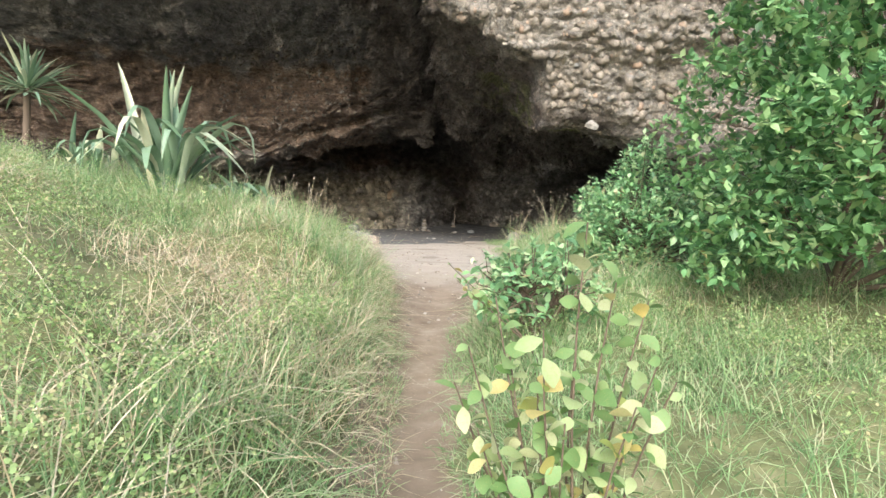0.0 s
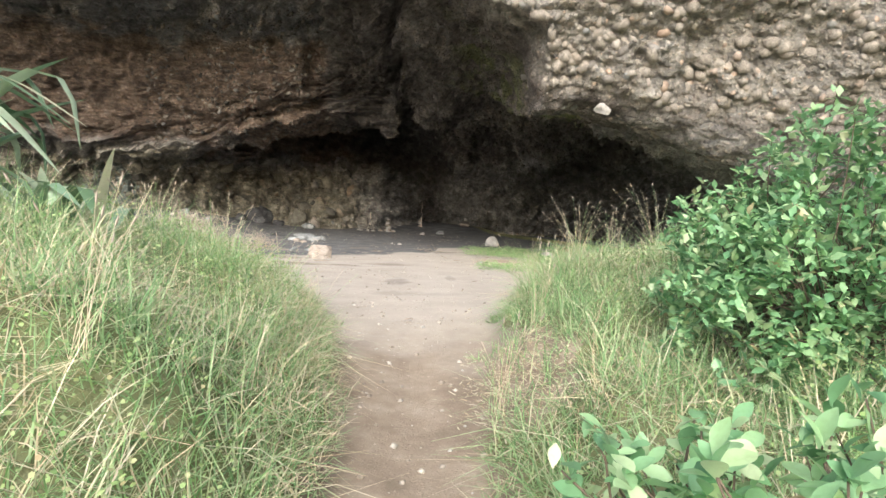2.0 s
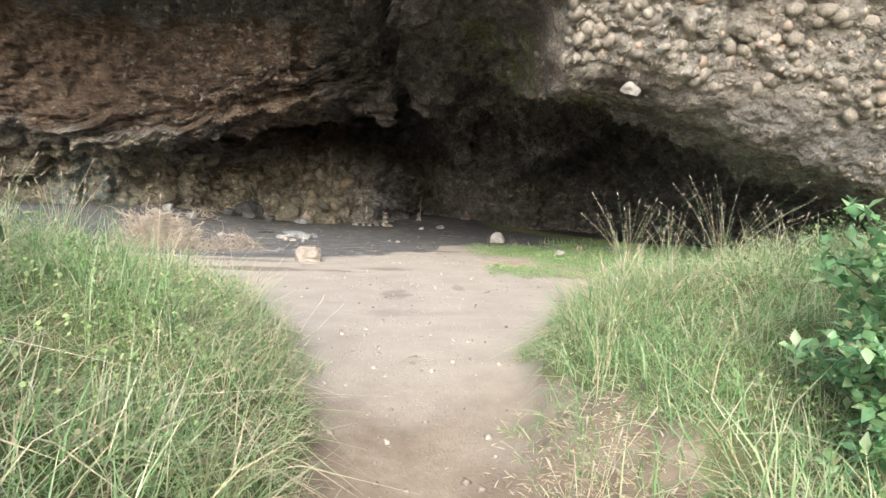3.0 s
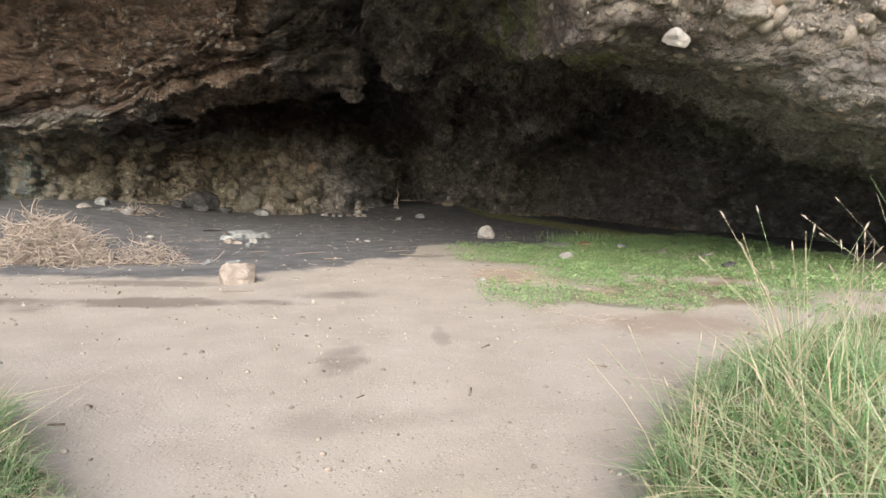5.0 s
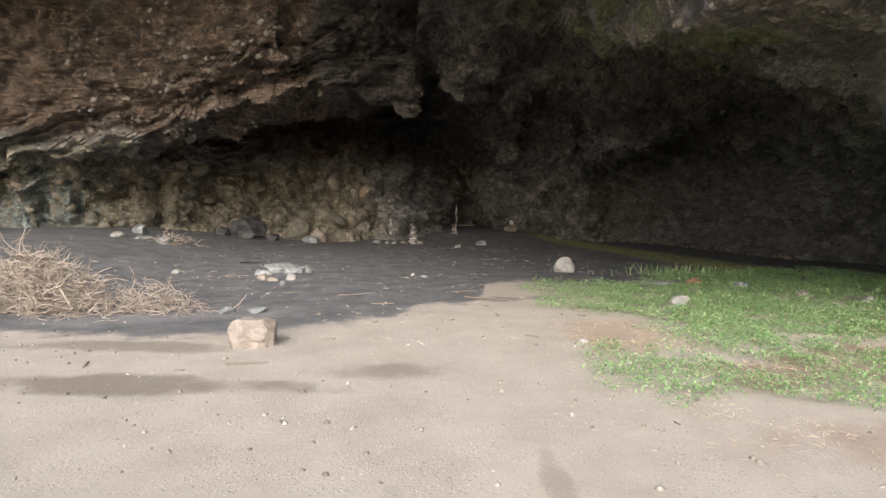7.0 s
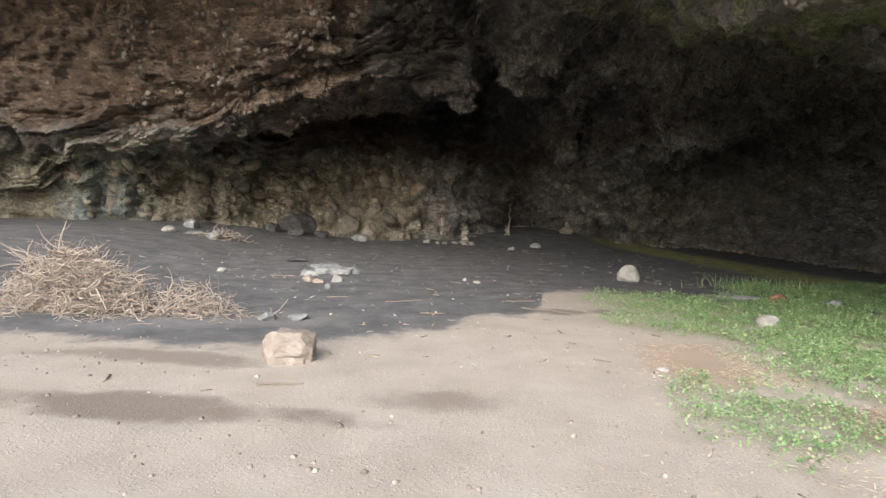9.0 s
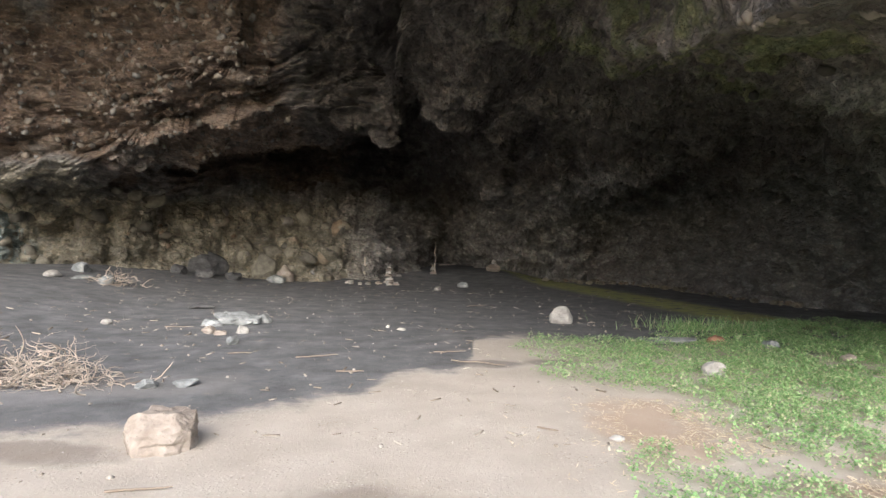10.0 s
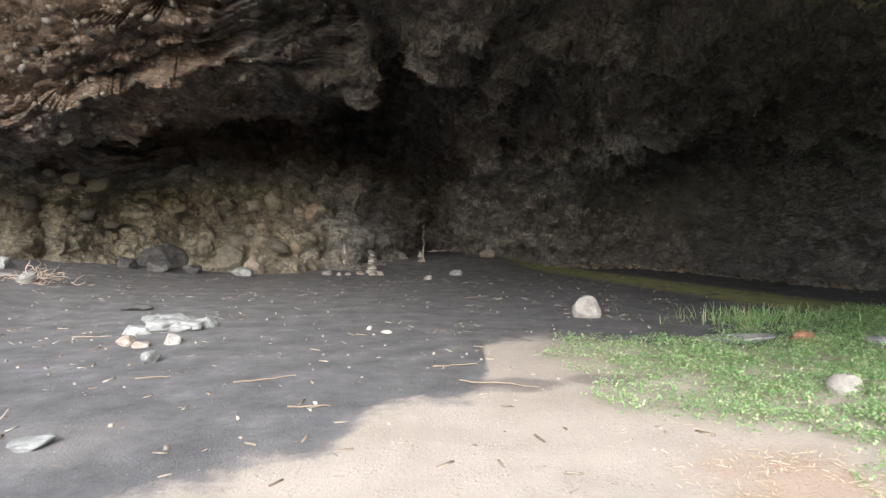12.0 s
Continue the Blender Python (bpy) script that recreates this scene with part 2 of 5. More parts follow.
def ground_material():
    m = Nodes("earth", 0.95)
    x, y, z = m.axes()
    wob = m.math("SUBTRACT", m.noise(1.1, 5, 0.6), 0.5)
    # pale trodden sand
    sand = m.ramp(m.noise(1.6, 6, 0.6), [(0.3, (0.405, 0.364, 0.315)), (0.5, (0.46, 0.42, 0.37)), (0.7, (0.51, 0.472, 0.422))])
    grit = m.noise(38.0, 4, 0.75)
    sand = m.mix(m.math("MULTIPLY", m.step(grit, 0.6, 0.7), 0.5), sand, (0.66, 0.62, 0.56))
    sand = m.mix(m.math("MULTIPLY", m.step(grit, 0.4, 0.3), 0.5), sand, (0.2, 0.165, 0.13))
    vor = m.node("ShaderNodeTexVoronoi", Vector=m.co, Scale=42.0, Randomness=1.0)
    bit = m.math("MULTIPLY", m.step(vor.outputs["Distance"], 0.34, 0.22), m.step(m.noise(2.4, 4, 0.6), 0.38, 0.62))
    tone = m.ramp(m.node("ShaderNodeSeparateColor", Color=vor.outputs["Color"]).outputs[0], [(0.0, (0.2, 0.17, 0.14)), (0.35, (0.36, 0.32, 0.27)), (0.7, (0.5, 0.46, 0.41)), (1.0, (0.68, 0.65, 0.6))])
    sand = m.mix(m.math("MULTIPLY", bit, 0.75), sand, tone)
    # damp dark cave earth: its edge swings inwards towards the middle of the floor
    dark = m.ramp(m.noise(2.5, 6, 0.65), [(0.3, (0.088, 0.092, 0.098)), (0.55, (0.155, 0.16, 0.167)), (0.75, (0.24, 0.246, 0.254))])
    dark = m.mix(m.math("MULTIPLY", m.step(grit, 0.58, 0.68), 0.6), dark, (0.24, 0.23, 0.215))
    dark = m.mix(m.math("MULTIPLY", m.step(m.noise(17.0, 5, 0.75), 0.57, 0.68), 0.5), dark, (0.045, 0.044, 0.045))
    fc = m.t.nodes.new("ShaderNodeFloatCurve")
    m.link(m.node("ShaderNodeMapRange", Value=x, From_Min=-8.0, From_Max=4.0).outputs[0], fc.inputs[1])
    cv = fc.mapping.curves[0]
    edge = [(0.0, 13.3), (0.36, 13.2), (0.46, 13.1), (0.52, 13.55), (0.575, 14.0), (0.61, 14.4), (0.64, 15.15), (0.687, 15.5), (0.712, 16.5), (0.72, 17.4), (0.75, 17.75), (0.80, 17.85), (0.87, 17.5), (1.0, 17.0)]
    cv.points[0].location = (edge[0][0], (edge[0][1] - 12) / 8)
    cv.points[1].location = (edge[-1][0], (edge[-1][1] - 12) / 8)
    for a, b in edge[1:-1]:
        cv.points.new(a, (b - 12) / 8)
    fc.mapping.update()
    lim = m.math("ADD", m.math("MULTIPLY", fc.outputs[0], 8.0), 12.0)
    over = m.math("ADD", m.math("SUBTRACT", y, lim), m.math("MULTIPLY", m.math("ADD", wob, m.math("MULTIPLY", m.math("SUBTRACT", m.noise(5.0, 5, 0.7), 0.5), 0.8)), 1.3))
    col = m.mix(m.step(over, -0.2, 0.34), sand, dark)

    # damp patches in the sand, each with a shape of its own
    def stain(cx, cy, rx, ry, amount, colour):
        dx = m.math("DIVIDE", m.math("SUBTRACT", x, cx), rx)
        dy = m.math("DIVIDE", m.math("SUBTRACT", y, cy), ry)
        d = m.math("ADD", m.math("ADD", m.math("MULTIPLY", dx, dx), m.math("MULTIPLY", dy, dy)), m.math("MULTIPLY", wob, 5.0))
        return m.mix(m.math("MULTIPLY", m.step(d, 1.25, 0.1), amount), col, colour)

    damp = (0.17, 0.14, 0.115)
    col = stain(-0.15, 9.6, 0.2, 0.45, 0.6, damp)
    col = stain(-2.7, 11.62, 1.8, 0.26, 0.7, damp)
    col = stain(-4.6, 11.4, 1.4, 0.4, 0.6, damp)
    col = stain(-2.9, 12.75, 1.1, 0.24, 0.6, damp)
    col = stain(-0.6, 12.1, 0.7, 0.28, 0.5, damp)
    col = stain(-0.1, 8.4, 0.8, 0.25, 0.28, damp)
    col = stain(0.62, 10.25, 0.08, 0.4, 0.35, damp)
    col = stain(3.6, 12.2, 1.6, 0.7, 0.6, (0.25, 0.17, 0.11))
    col = stain(5.4, 14.0, 1.2, 0.8, 0.7, (0.2, 0.125, 0.08))
    col = stain(1.95, 13.5, 0.6, 0.95, 0.55, (0.40, 0.285, 0.20))
    col = stain(4.5, 13.0, 0.9, 0.6, 0.8, (0.23, 0.145, 0.095))
    col = stain(2.7, 10.7, 0.9, 0.5, 0.45, (0.30, 0.21, 0.15))
    col = stain(0.55, 15.85, 0.5, 0.22, 0.7, (0.15, 0.14, 0.135))
    col = stain(1.45, 16.0, 0.3, 0.2, 0.6, (0.17, 0.15, 0.14))
    col = stain(-3.9, 14.2, 1.4, 0.6, 0.45, (0.27, 0.27, 0.275))
    col = stain(-2.6, 14.6, 1.0, 0.5, 0.5, (0.24, 0.235, 0.23))
    # trodden brown path and earth under the grass
    brownp = m.ramp(m.noise(3.0, 6, 0.65), [(0.3, (0.19, 0.15, 0.115)), (0.52, (0.29, 0.235, 0.185)), (0.75, (0.42, 0.36, 0.295))])
    brownp = m.mix(m.math("MULTIPLY", m.step(grit, 0.62, 0.7), 0.5), brownp, (0.52, 0.45, 0.38))
    col = m.mix(m.step(m.math("ADD", y, m.math("MULTIPLY", wob, 3.0)), 7.2, 4.8), col, brownp)
    soil = m.ramp(m.noise(6.0, 4), [(0.3, (0.12, 0.135, 0.065)), (0.55, (0.20, 0.215, 0.11)), (0.8, (0.30, 0.28, 0.18))])
    turf = m.node("ShaderNodeAttribute")
    turf.attribute_name = "turf"
    ragged = m.math("ADD", turf.outputs["Fac"], m.math("MULTIPLY", m.math("SUBTRACT", m.noise(9.0, 5, 0.7), 0.5), 1.3))
    col = m.mix(m.step(ragged, 0.4, 0.62), col, soil)
    # thin green algae by the inner wall
    dx = m.math("SUBTRACT", x, m.math("SUBTRACT", 11.2, m.math("MULTIPLY", y, 0.24)))
    alg = m.math("MULTIPLY", m.step(m.math("ABSOLUTE", dx), 1.1, 0.4), m.math("MULTIPLY", m.step(y, 18.5, 20.5), m.step(m.noise(3.0, 4), 0.28, 0.52)))
    col = m.mix(m.math("MULTIPLY", alg, 0.9), col, (0.42, 0.44, 0.17))
    nrm = m.bump(bit, 0.5, 0.012, m.bump(grit, 0.5, 0.014))
    nrm = m.bump(m.noise(7.0, 6, 0.65), 0.14, 0.03, nrm)
    return m.done(col, nrm)


def stone_material(name, c0, c1, c2, scale=6.0):
    m = Nodes(name, 0.85)
    rnd = m.node("ShaderNodeObjectInfo").outputs["Random"]
    n = m.noise(scale, 6, 0.65)
    col = m.ramp(n, [(0.3, c0), (0.52, c1), (0.72, c2)])
    col = m.mix(m.math("MULTIPLY", rnd, 0.45), col, (0.62, 0.6, 0.58), "MULTIPLY")
    col = m.mix(m.math("MULTIPLY", m.step(m.noise(scale * 7, 4, 0.7), 0.58, 0.7), 0.5), col, (0.12, 0.1, 0.08))
    nrm = m.bump(m.noise(scale * 4, 6, 0.7), 0.5, 0.02)
    return m.done(col, nrm)


def wood_material(name, c0, c1):
    m = Nodes(name, 0.85)
    n = m.noise(14.0, 4, stretch=(1.0, 1.0, 0.25))
    r = m.node("ShaderNodeNewGeometry").outputs["Random Per Island"]
    col = m.mix(n, c0, c1)
    col = m.mix(m.math("MULTIPLY", r, 0.5), col, (0.55, 0.5, 0.45), "MULTIPLY")
    return m.done(col, m.bump(n, 0.4, 0.01))


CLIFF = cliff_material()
EARTH = ground_material()
GRASS = leaf_material("grass_blades", [(0.0, (0.20, 0.36, 0.17)), (0.35, (0.33, 0.53, 0.26)), (0.6, (0.47, 0.64, 0.37)), (0.8, (0.61, 0.69, 0.45)), (1.0, (0.76, 0.72, 0.55))], 0.5, 0.48)
STRAW = leaf_material("dry_grass", [(0.0, (0.55, 0.44, 0.30)), (0.5, (0.71, 0.61, 0.46)), (1.0, (0.82, 0.75, 0.62))], 0.6, 0.2)
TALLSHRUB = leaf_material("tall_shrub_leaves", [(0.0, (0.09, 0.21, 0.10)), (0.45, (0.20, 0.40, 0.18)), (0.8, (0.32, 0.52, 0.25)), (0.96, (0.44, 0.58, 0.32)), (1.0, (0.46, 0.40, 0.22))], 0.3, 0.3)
WEED = leaf_material("weed_leaves", [(0.0, (0.20, 0.33, 0.13)), (0.4, (0.33, 0.46, 0.20)), (0.75, (0.42, 0.52, 0.26)), (0.92, (0.50, 0.52, 0.30)), (1.0, (0.55, 0.45, 0.30))], 0.55, 0.35)
CLOVER = leaf_material("clover_leaves", [(0.0, (0.16, 0.31, 0.12)), (0.5, (0.31, 0.50, 0.22)), (0.82, (0.47, 0.62, 0.34)), (0.93, (0.60, 0.60, 0.40)), (1.0, (0.64, 0.55, 0.42))], 0.55, 0.3)
SHRUB = leaf_material("shrub_leaves", [(0.0, (0.14, 0.30, 0.16)), (0.45, (0.29, 0.52, 0.28)), (0.8, (0.43, 0.63, 0.36)), (0.96, (0.56, 0.68, 0.44)), (1.0, (0.52, 0.42, 0.28))], 0.32, 0.32)
BARK = wood_material("grey_brown_bark", (0.10, 0.075, 0.055), (0.24, 0.19, 0.15))
DRYWOOD = wood_material("bleached_dry_twigs", (0.40, 0.34, 0.285), (0.62, 0.55, 0.48))
PALEWOOD = wood_material("weathered_pale_wood", (0.42, 0.38, 0.32), (0.62, 0.57, 0.5))
BOULDER = stone_material("ochre_boulder", (0.12, 0.112, 0.092), (0.21, 0.198, 0.162), (0.30, 0.283, 0.233))
DRIFTWOOD = wood_material("weathered_brown_wood", (0.22, 0.17, 0.13), (0.40, 0.34, 0.28))
TANROCK = stone_material("tan_stone", (0.24, 0.20, 0.17), (0.36, 0.315, 0.275), (0.47, 0.425, 0.385))
GREYROCK = stone_material("grey_stone", (0.15, 0.16, 0.165), (0.30, 0.32, 0.325), (0.46, 0.47, 0.47))
DARKROCK = stone_material("dark_stone", (0.05, 0.052, 0.055), (0.1, 0.1, 0.105), (0.17, 0.17, 0.17))
WHITEROCK = stone_material("pale_stone", (0.29, 0.28, 0.265), (0.43, 0.42, 0.40), (0.55, 0.54, 0.52))
PEBBLE = stone_material("pebble", (0.17, 0.15, 0.13), (0.29, 0.26, 0.225), (0.40, 0.37, 0.33), 9.0)
CHARRED = stone_material("brick_red_stone", (0.22, 0.11, 0.07), (0.36, 0.2, 0.13), (0.46, 0.31, 0.23))


# ---- the lie of the land ----
PATH_Y = np.array([-60.0, -4.0, -1.5, 1.8, 3.0, 4.7, 6.5, 400.0])
PATH_Z = np.array([-0.9, -0.72, -0.6, -0.34, -0.22, -0.12, 0.0, 0.0])
EDGE_Y = np.array([-9.0, -1.0, 1.0, 2.5, 4.0, 5.0, 6.0, 7.0, 7.6, 8.2, 8.9, 9.6, 10.3, 11.2, 12.5])
EDGE_L = np.array([0.10, 0.07, -0.03, -0.10, -0.20, -0.32, -0.50, -0.82, -1.08, -1.55, -2.3, -3.2, -4.6, -7.0, -30.0])
EDGE_R = np.array([0.55, 0.48, 0.38, 0.36, 0.47, 0.60, 0.74, 1.00, 1.28, 1.75, 2.15, 2.9, 3.9, 5.4, 30.0])


def edges(y):
    return np.interp(y, EDGE_Y, EDGE_L), np.interp(y, EDGE_Y, EDGE_R)


def land(x, y):
    """Height of the ground."""
    x, y = np.asarray(x, float), np.asarray(y, float)
    l, r = edges(y)
    z = np.interp(y, PATH_Y, PATH_Z)
    dl, dr = np.maximum(l - x, 0), np.maximum(x - r, 0)
    p = np.stack([x, y, 0 * x], -1).reshape(-1, 3)
    bumps = (0.15 * fbm(p * 0.9, 3, 3) + 0.07 * fbm(p * 2.6, 3, 4)).reshape(x.shape)
    hl = (0.92 - 0.72 * sstep(5.0, 9.2, y)) * (1 - np.exp(-dl / 0.75)) + 0.17 * np.clip(dl - 2.0, 0, 6) * sstep(9, 5, y)
    hr = (0.30 + 0.32 * sstep(3.5, 6.0, y) - 0.48 * sstep(7.0, 9.2, y)) * (1 - np.exp(-dr / 0.45)) + 0.10 * np.clip(dr - 1.2, 0, 5) * sstep(9, 6, y)
    far = sstep(60, 20, np.abs(x)) * sstep(-60, -15, y)
    z = z + far * (np.where(dl > 0, hl + bumps * np.clip(dl * 2, 0, 1), 0) + np.where(dr > 0, hr + bumps * np.clip(dr * 2, 0, 1), 0))
    cave = sstep(8.5, 12, y)
    z = z + cave * sstep(-4.5, -10.0, x) * 0.55
    z = z + 0.30 * sstep(28.0, 32.0, y) * sstep(4.5, 2.5, x)
    z = z + (0.004 * fbm(p * 2.7, 4, 9)).reshape(x.shape)
    # shallow worn trough of the path
    mid = (l + r) / 2
    z = z - 0.035 * np.exp(-((x - mid) / 0.22) ** 2) * sstep(7.5, 5, y)
    return z


def ground_z(x, y):
    return float(land(np.array([x]), np.array([y]))[0])


def build_ground():
    xs = np.unique(np.concatenate([[-900, -400, -150, -70, -40, -28, -22], np.arange(-18, -9, 0.3), np.arange(-9, 9, 0.075), np.arange(9, 18.1, 0.3), [22, 28, 40, 70, 150, 400, 900]]))
    ys = np.unique(np.concatenate([[-900, -400, -150, -70, -40, -25, -15], np.arange(-10, -2, 0.4), np.arange(-2, 20, 0.075), np.arange(20, 34, 0.15), np.arange(34, 44, 0.5), [50, 70, 150, 400, 900]]))
    gx, gy = np.meshgrid(xs, ys)
    z = land(gx, gy)
    v = np.stack([gx, gy, z], -1).reshape(-1, 3)
    nx, ny = len(xs), len(ys)
    idx = np.arange(nx * ny).reshape(ny, nx)
    f = np.stack([idx[:-1, :-1], idx[:-1, 1:], idx[1:, 1:], idx[1:, :-1]], -1).reshape(-1, 4)
    me = mesh_of("ground", v, f)
    l, r = edges(gy)
    wob = (0.12 * fbm(v * 2.0, 3, 5)).reshape(gx.shape)
    bare = np.clip(1.3 - ((gx - 0.78) / 0.38) ** 2 - ((gy - 4.7) / 0.95) ** 2, 0, 1)
    turf = np.maximum(sstep(0.0, 0.25, l - gx + wob), sstep(0.0, 0.25, gx - r + wob)) * (gy < 13) * (1 - 0.8 * bare)
    at = me.attributes.new("turf", "FLOAT", "POINT")
    at.data.foreach_set("value", turf.astype(np.float32).ravel())
    put("ground", me, EARTH, kind="structure", label="trodden pale sand, brown path and dark damp cave earth", category="ground")


build_ground()


# ---- the cliff and its cave: one rock shell ----
# columns from west to east; each runs from the cliff's top down its face, under the lip and back to the foot of the inner wall, as (y, z)
COLUMNS = [
    (-60, [(60, 22), (8, 17), (7, 11), (7, 8), (7.5, 6), (8, 5), (8, 4), (8, 3), (8, 2), (8, 1), (8, -1)]),
    (-22, [(60, 20), (10, 16), (11, 10), (12, 7.5), (14, 6.5), (15, 5.5), (15.6, 4.5), (16, 3.2), (17, 2.4), (18, 1.4), (17.5, -0.8)]),
    (-13, [(60, 20), (11.5, 16), (12.5, 10), (14, 7.6), (17.8, 6.7), (19.6, 5.8), (20.6, 4.4), (21.8, 2.8), (23.2, 2.5), (24.4, 1.5), (24.0, -0.8)]),
    (-9.2, [(60, 20), (12, 16), (13.5, 10), (15, 7.5), (19.5, 6.8), (21.2, 6.2), (21.7, 4.5), (22.4, 2.6), (24.0, 2.7), (25.9, 1.9), (25.6, -0.8)]),
    (-7.9, [(60, 20), (12, 16), (13.5, 10), (15, 7.4), (19.5, 6.8), (21.2, 6.2), (21.7, 4.5), (22.5, 2.6), (25.5, 3.4), (27.0, 2.2), (26.6, -0.8)]),
    (-7.0, [(60, 20), (12, 16), (13.5, 10), (15, 7.4), (19.5, 6.8), (21, 6.2), (21.6, 4.6), (22.5, 2.85), (28.5, 4.6), (27.9, 2.5), (27.4, -0.8)]),
    (-5.2, [(60, 20), (12, 16), (13.5, 10), (15, 7.4), (18.8, 6.9), (20.6, 6.2), (20.9, 4.6), (22.8, 3.55), (32.0, 5.0), (29.0, 2.6), (28.0, -0.8)]),
    (-3.75, [(60, 20), (12, 16), (13.3, 10), (14.5, 7.5), (18, 6.9), (20.1, 6.3), (20.4, 4.9), (22.8, 3.75), (32.5, 5.2), (29.2, 2.7), (28.2, -0.8)]),
    (-3.45, [(60, 20), (12, 16), (13.2, 10), (14.2, 7.4), (18, 6.7), (20.6, 6.1), (21.3, 4.9), (22.8, 3.8), (32.6, 5.2), (29.3, 2.7), (28.3, -0.8)]),
    (-1.9, [(60, 20), (11.8, 16), (12.4, 10), (13.2, 7.0), (17, 6.3), (20.3, 5.6), (22.0, 4.8), (22.9, 4.0), (33.0, 5.4), (29.9, 2.75), (29.0, -0.8)]),
    (-1.1, [(60, 20), (11.3, 16), (11.6, 9), (11.8, 6.0), (15.5, 5.8), (19.3, 5.3), (22.0, 4.8), (22.9, 3.75), (32.0, 5.6), (31.0, 2.8), (30.4, -0.8)]),
    (-0.6, [(60, 20), (11, 16), (11, 8), (11, 5.5), (12.5, 5.45), (15, 5.4), (18.5, 5.0), (22.2, 4.65), (27.5, 6.0), (32.2, 2.9), (32.5, -0.8)]),
    (0.3, [(60, 20), (10.8, 16), (10.8, 8), (10.9, 5.0), (12, 5.0), (13.8, 4.9), (17, 4.7), (21.8, 3.85), (25.4, 4.9), (33, 3.0), (38, -0.8)]),
    (1.3, [(60, 20), (10.6, 16), (10.8, 7), (10.9, 4.4), (11.6, 4.35), (12.6, 4.3), (15.2, 4.5), (19.5, 4.3), (22.8, 3.55), (30, 3.1), (38, -0.8)]),
    (1.85, [(60, 20), (10.5, 16), (10.8, 6.5), (10.9, 4.25), (11.4, 4.1), (12.2, 3.95), (14.5, 3.9), (17.8, 4.3), (22.6, 3.45), (29.5, 2.5), (37, -0.8)]),
    (2.12, [(60, 20), (10.4, 16), (10.8, 6.2), (10.9, 4.3), (11.3, 3.5), (12.0, 2.85), (14.4, 3.2), (17.6, 4.1), (23, 3.9), (29.5, 2.6), (36, -0.8)]),
    (3.2, [(60, 20), (10.3, 16), (10.7, 6.2), (10.9, 4.5), (11.2, 3.6), (11.9, 3.0), (14.2, 3.2), (18, 3.9), (22.8, 3.1), (28, 2.1), (34.5, -0.8)]),
    (4.6, [(60, 20), (10.1, 16), (10.6, 6.2), (10.9, 4.6), (11.3, 3.5), (12.1, 2.6), (14.6, 2.85), (18.5, 3.6), (23.4, 2.8), (28.5, 1.9), (33, -0.8)]),
    (6.0, [(60, 20), (10, 16), (10.5, 6), (11, 4.4), (11.5, 3.0), (12.4, 2.15), (14.8, 2.5), (18.5, 3.3), (24, 3.7), (29, 2.0), (32, -0.8)]),
    (7.5, [(60, 20), (9.8, 16), (10.3, 6), (10.9, 4.0), (11.4, 2.6), (12.4, 1.6), (15, 2.0), (18.5, 2.6), (23, 3.0), (27.5, 1.6), (29, -0.8)]),
    (9.2, [(60, 20), (9.4, 16), (10, 6), (10.5, 3.6), (10.9, 2.0), (11.6, 0.7), (14.5, 1.2), (17.5, 2.0), (20.5, 2.0), (22.5, 1.0), (23, -0.8)]),
    (12, [(60, 20), (8.8, 16), (9.4, 6), (9.8, 3.6), (10, 2.2), (10.3, 1.0), (10.9, 0.3), (13.5, 0.4), (15, 0.3), (16, -0.2), (16.5, -0.9)]),
    (22, [(60, 20), (7, 16), (7.6, 6), (8, 4), (8, 3), (8, 2), (8, 1.4), (8.1, 0.8), (8.2, 0.2), (8.4, -0.4), (8.6, -1)]),
    (60, [(60, 22), (4, 17), (4.5, 6), (5, 4), (5, 3), (5, 2), (5, 1.4), (5, 0.8), (5.2, 0.2), (5.4, -0.4), (5.6, -1)]),
]
SEGMENTS = [6, 22, 44, 44, 56, 48, 48, 60, 52, 60]


def shell(xs):
    """The bare shell: for each x a smooth profile through its column's points."""
    kx = np.array([c[0] for c in COLUMNS], float)
    kp = np.array([c[1] for c in COLUMNS], float)
    j = np.clip(np.searchsorted(kx, xs) - 1, 0, len(kx) - 2)
    t = (xs - kx[j]) / (kx[j + 1] - kx[j])
    t = (0.5 * t + 0.5 * t * t * (3 - 2 * t))[:, None, None]
    cp = kp[j] * (1 - t) + kp[j + 1] * t
    rows = []
    n = cp.shape[1]
    for s in range(n - 1):
        p0, p1, p2, p3 = cp[:, max(s - 1, 0)], cp[:, s], cp[:, s + 1], cp[:, min(s + 2, n - 1)]
        if s <= 1:
            p0, p3 = p1, p2
        for u in np.arange(SEGMENTS[s]) / SEGMENTS[s]:
            if s <= 1:
                rows.append(p1 + (p2 - p1) * u)
                continue
            m1, m2 = (p2 - p0) * 0.32, (p3 - p1) * 0.32
            rows.append((2 * u ** 3 - 3 * u ** 2 + 1) * p1 + (u ** 3 - 2 * u ** 2 + u) * m1 + (3 * u ** 2 - 2 * u ** 3) * p2 + (u ** 3 - u ** 2) * m2)
    rows.append(cp[:, -1])
    yz = np.stack(rows, 0)
    return np.concatenate([np.broadcast_to(xs[None, :, None], (*yz.shape[:2], 1)), yz], -1)


def grid_normals(g):
    du, dv = np.gradient(g, axis=1), np.gradient(g, axis=0)
    n = np.cross(du, dv)
    n /= np.linalg.norm(n, axis=-1, keepdims=True) + 1e-9
    return n


